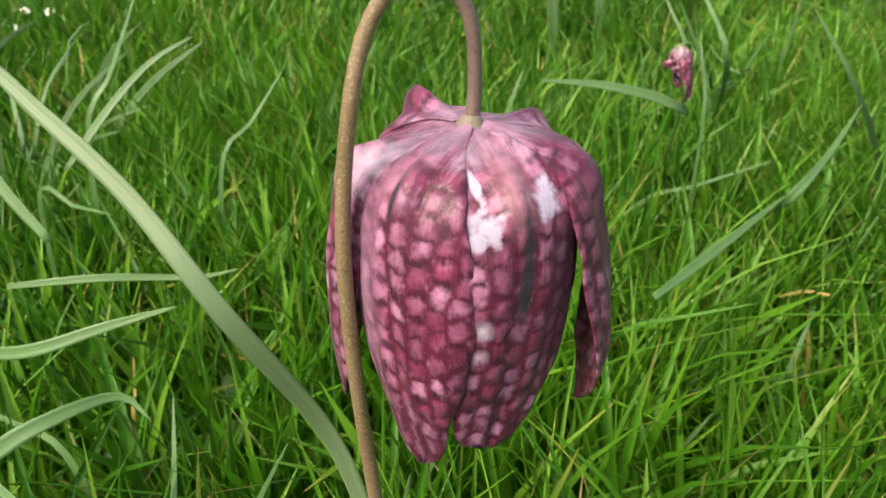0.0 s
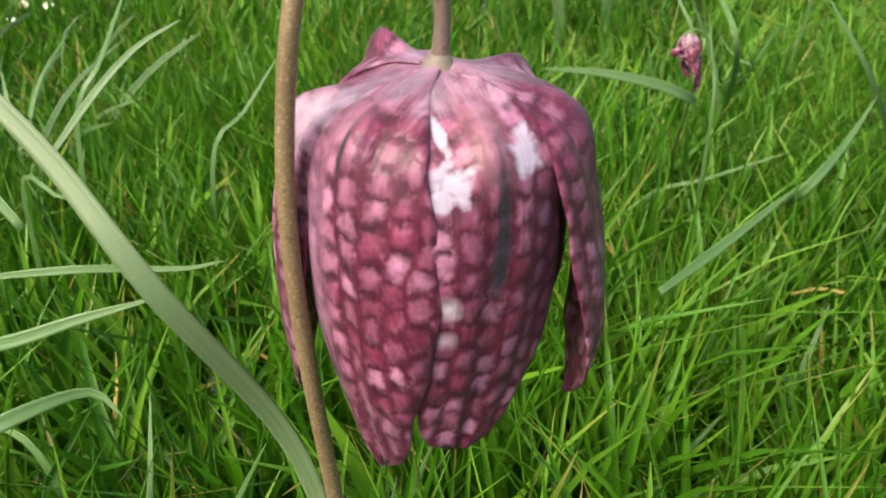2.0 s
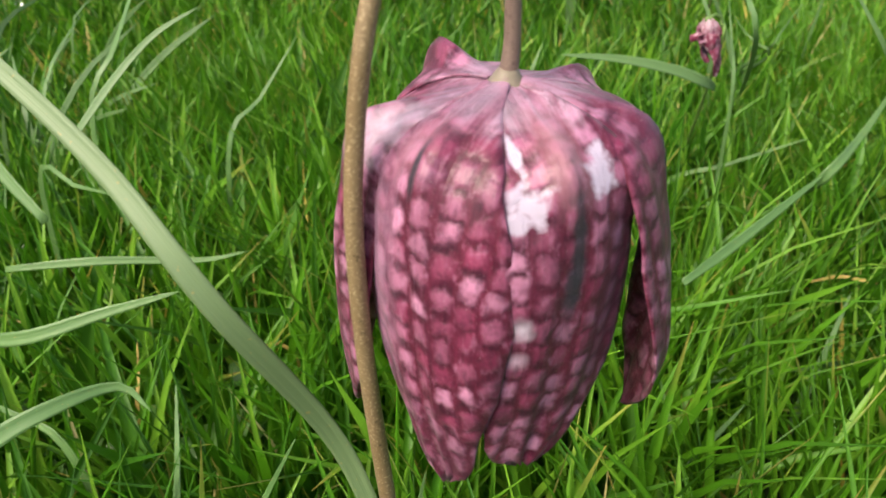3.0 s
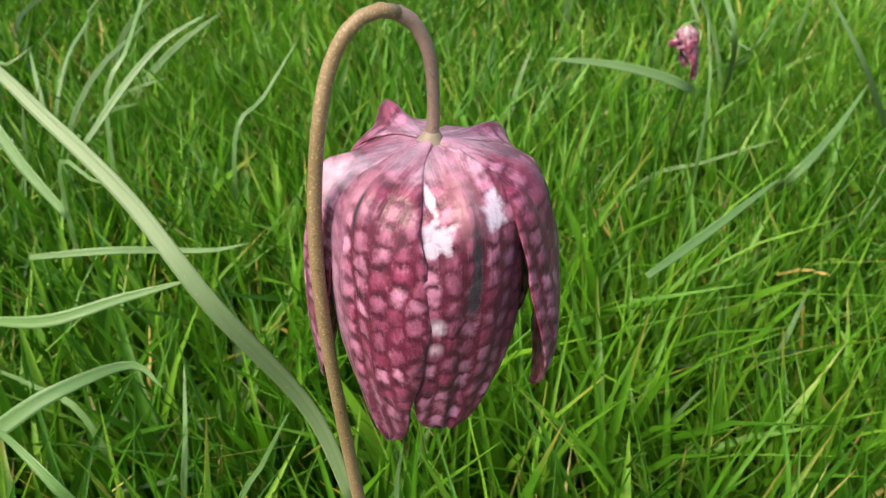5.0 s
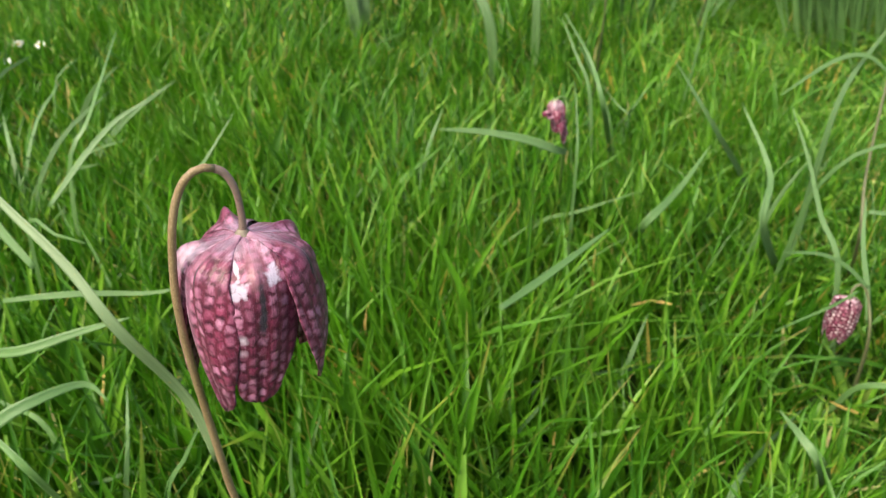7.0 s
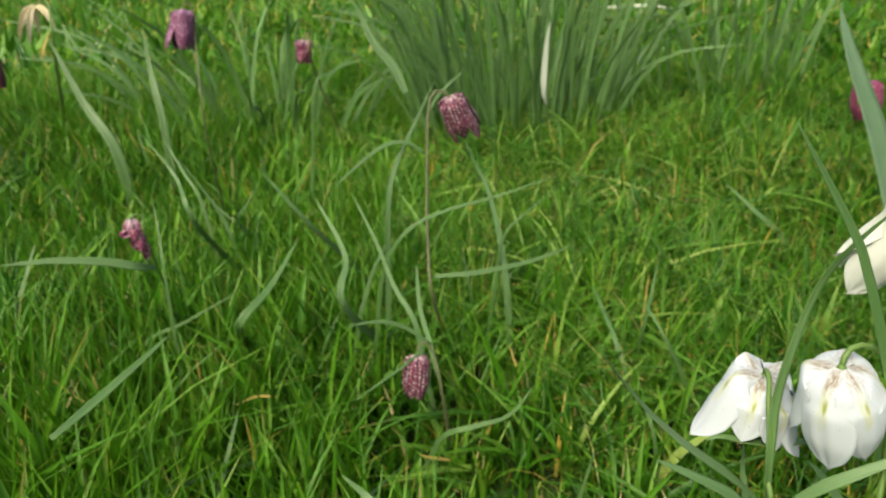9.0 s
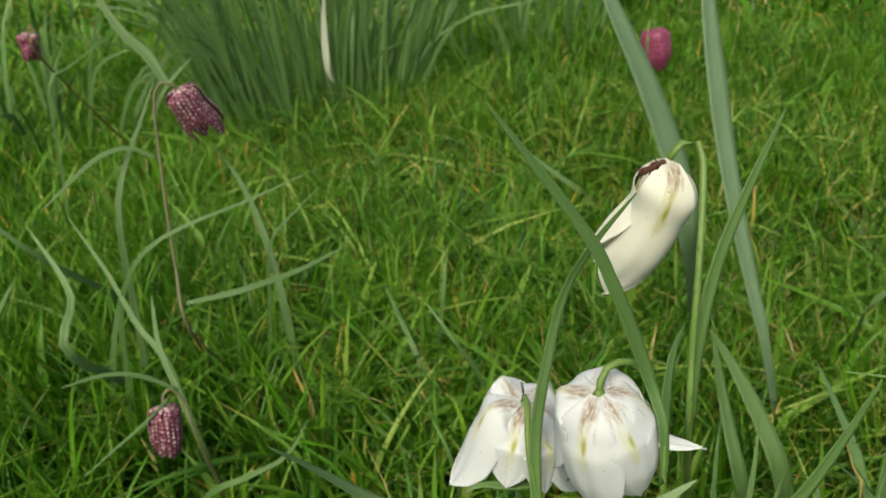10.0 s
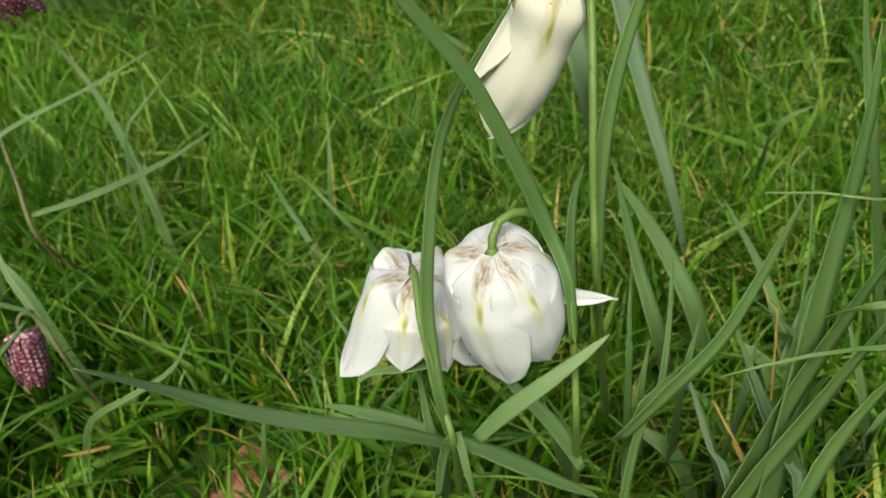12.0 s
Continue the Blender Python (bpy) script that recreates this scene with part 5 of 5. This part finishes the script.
loose("grass_blade", PALE, [(0.4419, 0.1928, -0.003), (0.43, 0.191, 0.05), (0.41, 0.188, 0.09), (0.402, 0.204, 0.11)], 0.0036, FRESH, "grass")
loose("grass_blade", PALE, [(0.306, 0.119, -0.003), (0.311, 0.113, 0.03), (0.316, 0.107, 0.06), (0.322, 0.107, 0.085)], 0.003, FRESH, "grass")
loose("grass_blade", PALE, [(0.389, 0.145, -0.003), (0.385, 0.146, 0.03), (0.381, 0.147, 0.055), (0.378, 0.156, 0.07)], 0.003, FRESH, "grass")
loose("grass_blade", PALE, [(0.431, 0.26, 0.02), (0.438, 0.256, 0.07), (0.453, 0.272, 0.1)], 0.003, FRESH, "grass")
loose("grass_blade", YELLOWED, [(0.269, 0.19, 0.03), (0.258, 0.189, 0.035), (0.25, 0.188, 0.04)], 0.0015, STRAW, "grass")
loose("grass_blade", YELLOWED, [(0.272, 0.392, -0.003), (0.28, 0.39, 0.04), (0.288, 0.388, 0.05), (0.295, 0.393, 0.06)], 0.0022, STRAW, "grass")
loose("grass_blade", YELLOWED, [(0.4503, -0.0377, -0.003), (0.453, -0.026, 0.04), (0.456, -0.013, 0.055), (0.457, -0.001, 0.07)], 0.0026, STRAW, "grass")
loose("grass_blade", YELLOWED, [(0.7365, 0.2695, -0.003), (0.745, 0.278, 0.06), (0.762, 0.295, 0.07), (0.759, 0.292, 0.085)], 0.0026, STRAW, "grass")
loose("grass_blade", YELLOWED, [(0.345, 0.254, -0.003), (0.343, 0.26, 0.03), (0.341, 0.266, 0.04), (0.34, 0.275, 0.05)], 0.0022, STRAW, "grass")
loose("grass_blade", YELLOWED, [(0.372, 0.258, -0.003), (0.371, 0.26, 0.03), (0.37, 0.262, 0.045), (0.37, 0.265, 0.06)], 0.002, STRAW, "grass")
loose("grass_blade", YELLOWED, [(0.363, 0.272, -0.003), (0.358, 0.272, 0.03), (0.353, 0.272, 0.045), (0.347, 0.268, 0.06)], 0.002, STRAW, "grass")
loose("grass_blade", YELLOWED, [(0.444, 0.277, -0.003), (0.45, 0.284, 0.03), (0.456, 0.291, 0.045), (0.468, 0.307, 0.07)], 0.0018, STRAW, "grass")
loose("strap_leaf", BESIDE, [(0.3893, -0.0558, -0.003), (0.4235, -0.0474, 0.1478), (0.4288, -0.0461, 0.1707), (0.4322, -0.046, 0.1942), (0.4326, -0.0465, 0.2163), (0.4336, -0.0448, 0.2338)], 0.0130, FRESH, "leaf", root=0.7, taper=4)
loose("strap_leaf", BESIDE, [(0.3614, -0.031, -0.003), (0.4111, -0.0457, 0.1157), (0.4199, -0.0483, 0.1362), (0.4277, -0.0527, 0.1575), (0.4337, -0.058, 0.1794), (0.4384, -0.0608, 0.1944)], 0.0115, FRESH, "leaf", root=0.7, taper=4)
loose("strap_leaf", BESIDE, [(0.3538, -0.0222, -0.003), (0.4038, -0.0469, 0.1032), (0.416, -0.0519, 0.1241), (0.4268, -0.0576, 0.1465), (0.4347, -0.0646, 0.1686)], 0.0110, FRESH, "leaf", root=0.7, taper=4)
loose("strap_leaf", BESIDE, [(0.3552, -0.0569, -0.003), (0.4052, -0.0632, 0.1177), (0.4152, -0.064, 0.1326), (0.4244, -0.0677, 0.1473), (0.4305, -0.0728, 0.16)], 0.0095, FRESH, "leaf", root=0.7, taper=4)
loose("strap_leaf", LEANING, [(0.4088, -0.0753, -0.003), (0.4173, -0.0569, 0.1004), (0.4220, -0.0467, 0.1079), (0.4284, -0.0315, 0.1204), (0.4381, -0.0165, 0.1325)], 0.0060, PALE_STRAP, root=0.9, taper=3)
loose("strap_leaf", LEANING, [(0.3988, -0.0599, -0.003), (0.4056, -0.0428, 0.0971), (0.4094, -0.0333, 0.1039), (0.4153, -0.0236, 0.1091), (0.4231, -0.0110, 0.1157)], 0.0058, PALE_STRAP, root=0.9, taper=3)
loose("strap_leaf", LEANING, [(0.3681, -0.0204, -0.003), (0.3944, -0.0150, 0.1026), (0.4090, -0.0120, 0.1149), (0.4216, -0.0045, 0.1305), (0.4350, 0.0060, 0.1457)], 0.0046, FRESH, root=0.9, taper=3)
loose("strap_leaf", LEANING, [(0.4034, -0.0047, -0.003), (0.4117, 0.0027, 0.1150), (0.4163, 0.0068, 0.1218), (0.4208, 0.0108, 0.1288), (0.4265, 0.0157, 0.1383)], 0.0044, FRESH, root=0.9, taper=3)
loose("grass_blade", PALE, [(0.4099, -0.0494, -0.003), (0.4367, -0.0370, 0.1138), (0.4516, -0.0301, 0.1326), (0.4617, -0.0244, 0.1481), (0.4724, -0.0154, 0.1701)], 0.0020, FRESH, "grass")
loose("grass_blade", YELLOWED, [(0.4142, -0.0547, -0.003), (0.4185, -0.0452, 0.0886), (0.4209, -0.0399, 0.0925), (0.4237, -0.0311, 0.0985), (0.4263, -0.0197, 0.1063)], 0.0020, STRAW, "grass")
loose("grass_blade", YELLOWED, [(0.4922, -0.0074, -0.003), (0.4949, 0.0, 0.0859), (0.4964, 0.0041, 0.0899), (0.4983, 0.0086, 0.0948), (0.4998, 0.0128, 0.0994)], 0.0016, STRAW, "grass")


# ---- far flowers ----
def leaf_clump(name, label, centre, spread, count, heights, width, seed, material, lean=0.28):
    """A clump of strap leaves rising and fanning from one root."""
    p = plant(name, (0, 0, 0), label, "plant")
    r = random.Random(seed)
    for i in range(count):
        a, d = r.random() * 6.283, spread * math.sqrt(r.random())
        x, y = centre[0] + d * math.cos(a), centre[1] + 0.6 * d * math.sin(a)
        h = r.uniform(*heights)
        lx, ly = (x - centre[0]) * 1.0 + r.gauss(0, lean) * h, (y - centre[1]) * 0.8 + r.gauss(0, lean * 0.7) * h
        b = r.uniform(0.0, 0.35)
        pts = [(x, y, -0.005), (x + lx * 0.25, y + ly * 0.25, h * 0.4), (x + lx * 0.6, y + ly * 0.6, h * 0.75), (x + lx * (1 + b), y + ly * (1 + b), h * (1 - b * 0.4))]
        strap("leaf", pts, width * r.uniform(0.7, 1.2), material, p, face=(r.gauss(0, 0.6), -1, 0.3), n=9, taper=4, fold=0.3)
    return p


leaf_clump("daffodil_clump", "dense clump of grey-green daffodil leaves without flowers", (0.60, 0.91), 0.15, 230, (0.14, 0.42), 0.0038, 3, DAFFODIL, 0.15)
leaf_clump("daffodil_clump", "sparse clump of green daffodil leaves in the lawn", (1.00, 0.98), 0.14, 36, (0.20, 0.38), 0.0065, 8, DAFFODIL)
leaf_clump("daffodil_clump", "clump of leaves behind the chequered flowers", (0.24, 1.02), 0.16, 40, (0.12, 0.26), 0.0060, 12, DAFFODIL, 0.14)
leaf_clump("daffodil_clump", "grey-green leaves beside the red flower", (-0.42, 0.98), 0.12, 26, (0.16, 0.30), 0.013, 15, DAFFODIL)
leaf_clump("leaf_clump", "low clump of fresh green strap leaves in the lawn", (0.4896, -0.0256, 0.0000), 0.05, 14, (0.04, 0.08), 0.0075, 21, FRESH, 0.6)
loose("strap_leaf", "pale bleached strap leaf hanging in front of darker leaves", [(0.5186, 0.6304, 0.1304), (0.5133, 0.6283, 0.1490), (0.5181, 0.6353, 0.1911), (0.5229, 0.6368, 0.2210)], 0.0075, BLEACHED, root=0.3)
loose("strap_leaf", "grey-green leaf bent down in the clump", [(0.3127, 0.6581, 0.2490), (0.3274, 0.6387, 0.2100), (0.3435, 0.6264, 0.1876), (0.3532, 0.6126, 0.1598)][::-1], 0.011, STRAP)


def cup_flower(name, label, top, height, radius, petals, material, stem, skin, leaves=()):
    """A small cup of upright petals on a stem."""
    p = plant(name, (0, 0, 0), label, "flower")
    c = np.array(top)
    for k in range(petals):
        a = 2 * math.pi * k / petals
        d = np.array([math.cos(a), math.sin(a), 0])
        rr = radius * (1.0 if k % 2 else 0.85)
        strap("petal", [c + d * rr * 0.1, c + d * rr * 0.95 + np.array([0, 0, -height * 0.3]), c + d * rr * 1.05 + np.array([0, 0, -height * 0.65]), c + d * rr * 0.9 + np.array([0, 0, -height])],
              radius * 1.6, material, p, face=tuple(d), fold=0.3, taper=3, root=0.4, n=12)
    tube("stem", [tuple(c)] + list(stem), [0.0018, 0.002, 0.0024], skin, p, n=24, sides=8)
    for pts, w in leaves:
        strap("leaf", pts, w, STRAP, p, taper=3.2)
    return p


cup_flower("red_tulip", "small drooping red tulip with broad grey-green leaves", (-0.1611, 0.9229, 0.2404), 0.036, 0.014, 6, RED,
           [(-0.1598, 0.9308, 0.2536), (-0.1553, 0.9277, 0.2432), (-0.1619, 0.8991, 0.1615), (-0.2338, 1.1343, 0.0000)], GREEN_STEM,
           [([(-0.1068, 0.8359, -0.0030), (-0.1100, 0.8382, 0.0913), (-0.1246, 0.8699, 0.1579), (-0.1364, 0.9012, 0.2244), (-0.1408, 0.9283, 0.2843)], 0.019),
            ([(-0.1100, 0.8195, -0.0030), (-0.1246, 0.8264, 0.1095), (-0.1607, 0.8477, 0.1704), (-0.2016, 0.8692, 0.2302), (-0.2196, 0.8861, 0.2623)], 0.016),
            ([(-0.1062, 0.8203, -0.0030), (-0.1400, 0.8475, 0.1520), (-0.1770, 0.8619, 0.1721), (-0.2273, 0.8711, 0.1761)], 0.007)])
def wilted_bloom():
    """A faded flower: limp tapered petals hanging from the end of an arched stalk."""
    p = plant("cream_flower", (0, 0, 0), "faded cream bloom with limp petals hanging over the lawn", "flower")
    c = np.array((-0.0344, 0.9236, 0.2400))
    for dx, dy, drop, w in ((-0.026, -0.006, 0.040, 0.010), (-0.014, -0.010, 0.046, 0.009), (-0.004, 0.004, 0.034, 0.008), (0.016, -0.004, 0.030, 0.009), (0.008, 0.010, 0.022, 0.008)):
        d = np.array([dx, dy, 0.0])
        strap("petal", [c, c + 0.45 * d + np.array([0, 0, -0.15 * drop]), c + 0.85 * d + np.array([0, 0, -0.6 * drop]), c + d + np.array([0, 0, -drop])], w, CREAM, p, face=(0.2, -1, 0.2), fold=0.5, taper=2.4, root=0.35, n=12, twist=0.9)
    tube("stem", [tuple(c), (-0.0290, 0.9282, 0.2466), (-0.0200, 0.9268, 0.2420), (-0.0220, 0.9059, 0.1843), (-0.0689, 1.1357, 0.0000)], [0.0014, 0.0018, 0.0020, 0.0024], GREEN_STEM, p, n=28, sides=8)
    return p


wilted_bloom()


def daisy(centre, size):
    p = plant("daisy", (0, 0, 0), "small white lawn daisy with a yellow eye, open", "flower", "daisies in the lawn")
    c = np.array(centre)
    up = np.array([0.1, -0.45, 0.9])
    up = up / np.linalg.norm(up)
    sx = np.cross(up, [0, 1, 0.2]); sx = sx / np.linalg.norm(sx)
    sy = np.cross(up, sx)
    for k in range(16):
        a = 2 * math.pi * k / 16
        d = math.cos(a) * sx + math.sin(a) * sy
        strap("ray", [c + d * size * 0.14, c + d * size * 0.33 + up * size * 0.05, c + d * size * 0.5 + up * size * 0.04], size * 0.19, DAISY_WHITE, p, face=tuple(up), n=4, taper=6, root=0.6)
    bm = bmesh.new()
    bmesh.ops.create_uvsphere(bm, u_segments=12, v_segments=8, radius=size * 0.17, matrix=Matrix.Translation(c) @ Vector(up).to_track_quat("Z", "Y").to_matrix().to_4x4() @ Matrix.Diagonal((1, 1, 0.55, 1)))
    part("disc", bm, DAISY_YELLOW, p, "yellow domed eye")
    tube("stem", [tuple(c - up * 0.001), tuple(c + np.array([0, 0.004, -0.02])), (c[0], c[1] + 0.006, -0.003)], [0.0009, 0.0011], GREEN_STEM, p, n=8, sides=6)
    return p


for q in ((-0.4953, 0.7172, 0.0700), (-0.4683, 0.7150, 0.0700), (-0.4726, 0.6512, 0.0700), (-0.5637, 0.7225, 0.0700), (-0.0740, 1.7898, 0.0700), (0.0911, 1.9287, 0.0700), (-0.3392, 0.3463, 0.0600), (-0.3327, 0.3552, 0.0600)):
    daisy(q, 0.012)


# ---- pale dry stalk lying across the grass tips ----
loose("dry_stalk", "pale bleached dry stalk lying over the grass", [(0.814, 1.095, 0.171), (0.85, 1.070, 0.175), (0.885, 1.047, 0.176), (0.914, 1.026, 0.172)], 0.0055, BLEACHED, "stalk", taper=8)


# ---- round-leaved weeds low in the lawn ----
def broad_weed(centre, count, size, seed):
    """A flat rosette of short-stalked round leaves."""
    p = plant("weed", (0, 0, 0), "low round-leaved green weed among lawn grass", "plant", "weeds in the lawn")
    r = random.Random(seed)
    c = np.array(centre)
    for k in range(count):
        a = 6.283 * k / count + r.uniform(-0.3, 0.3)
        d = np.array([math.cos(a), math.sin(a), 0.0])
        h, w = r.uniform(0.7, 1.0) * c[2], size * r.uniform(0.8, 1.2)
        foot, tip = np.array([c[0], c[1], 0.0]) + d * 0.004, np.array([c[0], c[1], h]) + d * r.uniform(0.010, 0.022)
        tube("leaf_stalk", [tuple(foot), tuple(0.5 * (foot + tip) + d * 0.002), tuple(tip)], [0.0007, 0.0005], GREEN_STEM, p, n=6, sides=6)
        strap("leaf", [tip, tip + d * w * 0.5 + np.array([0, 0, 0.003]), tip + d * w + np.array([0, 0, 0.001])], w, CLOVER, p, face=(0.1, -0.4, 1), taper=3, root=0.15, n=12, fold=0.15, blunt=0.5)
    return p


broad_weed((-0.1249, 0.1545, 0.0500), 5, 0.018, 4)
broad_weed((-0.2118, 0.1254, 0.0500), 5, 0.017, 9)
broad_weed((-0.1694, 0.2302, 0.0500), 4, 0.015, 14)


leaf_clump("leaf_tuft", "loose tuft of narrow grey-green leaves in the lawn", (-0.3499, 0.3446, 0.0000), 0.10, 20, (0.08, 0.14), 0.0048, 31, GLAUCOUS, 0.45)
leaf_clump("leaf_tuft", "loose tuft of narrow grey-green leaves in the lawn", (-0.4288, 0.4852, 0.0000), 0.14, 18, (0.08, 0.14), 0.0048, 33, GLAUCOUS, 0.45)


# ---- brick fragment ----
def brick_fragment():
    bm = bmesh.new()
    bmesh.ops.create_cube(bm, size=1.0)
    bmesh.ops.subdivide_edges(bm, edges=bm.edges[:], cuts=10, use_grid_fill=True)
    for v in bm.verts:
        n = v.co.normalized()
        v.co = v.co.lerp(n * 0.62, 0.35)
        v.co = Vector((v.co.x * 0.060, v.co.y * 0.036, v.co.z * 0.030))
        v.co += n * 0.0065 * noise.noise(v.co * 65) + n * 0.0022 * noise.noise(v.co * 240)
    me = bpy.data.meshes.new("brick_fragment")
    bm.to_mesh(me)
    bm.free()
    me.materials.append(FIRED_CLAY)
    me.polygons.foreach_set("use_smooth", [True] * len(me.polygons))
    ob = tagged(new("brick_fragment", me), "broken piece of reddish brick lying in the grass", "brick")
    ob.matrix_world = Matrix.Translation((0.3065, 0.1500, -0.0195)) @ pose(0, 0, 0, 6, -8, 25)
    return ob


brick_fragment()
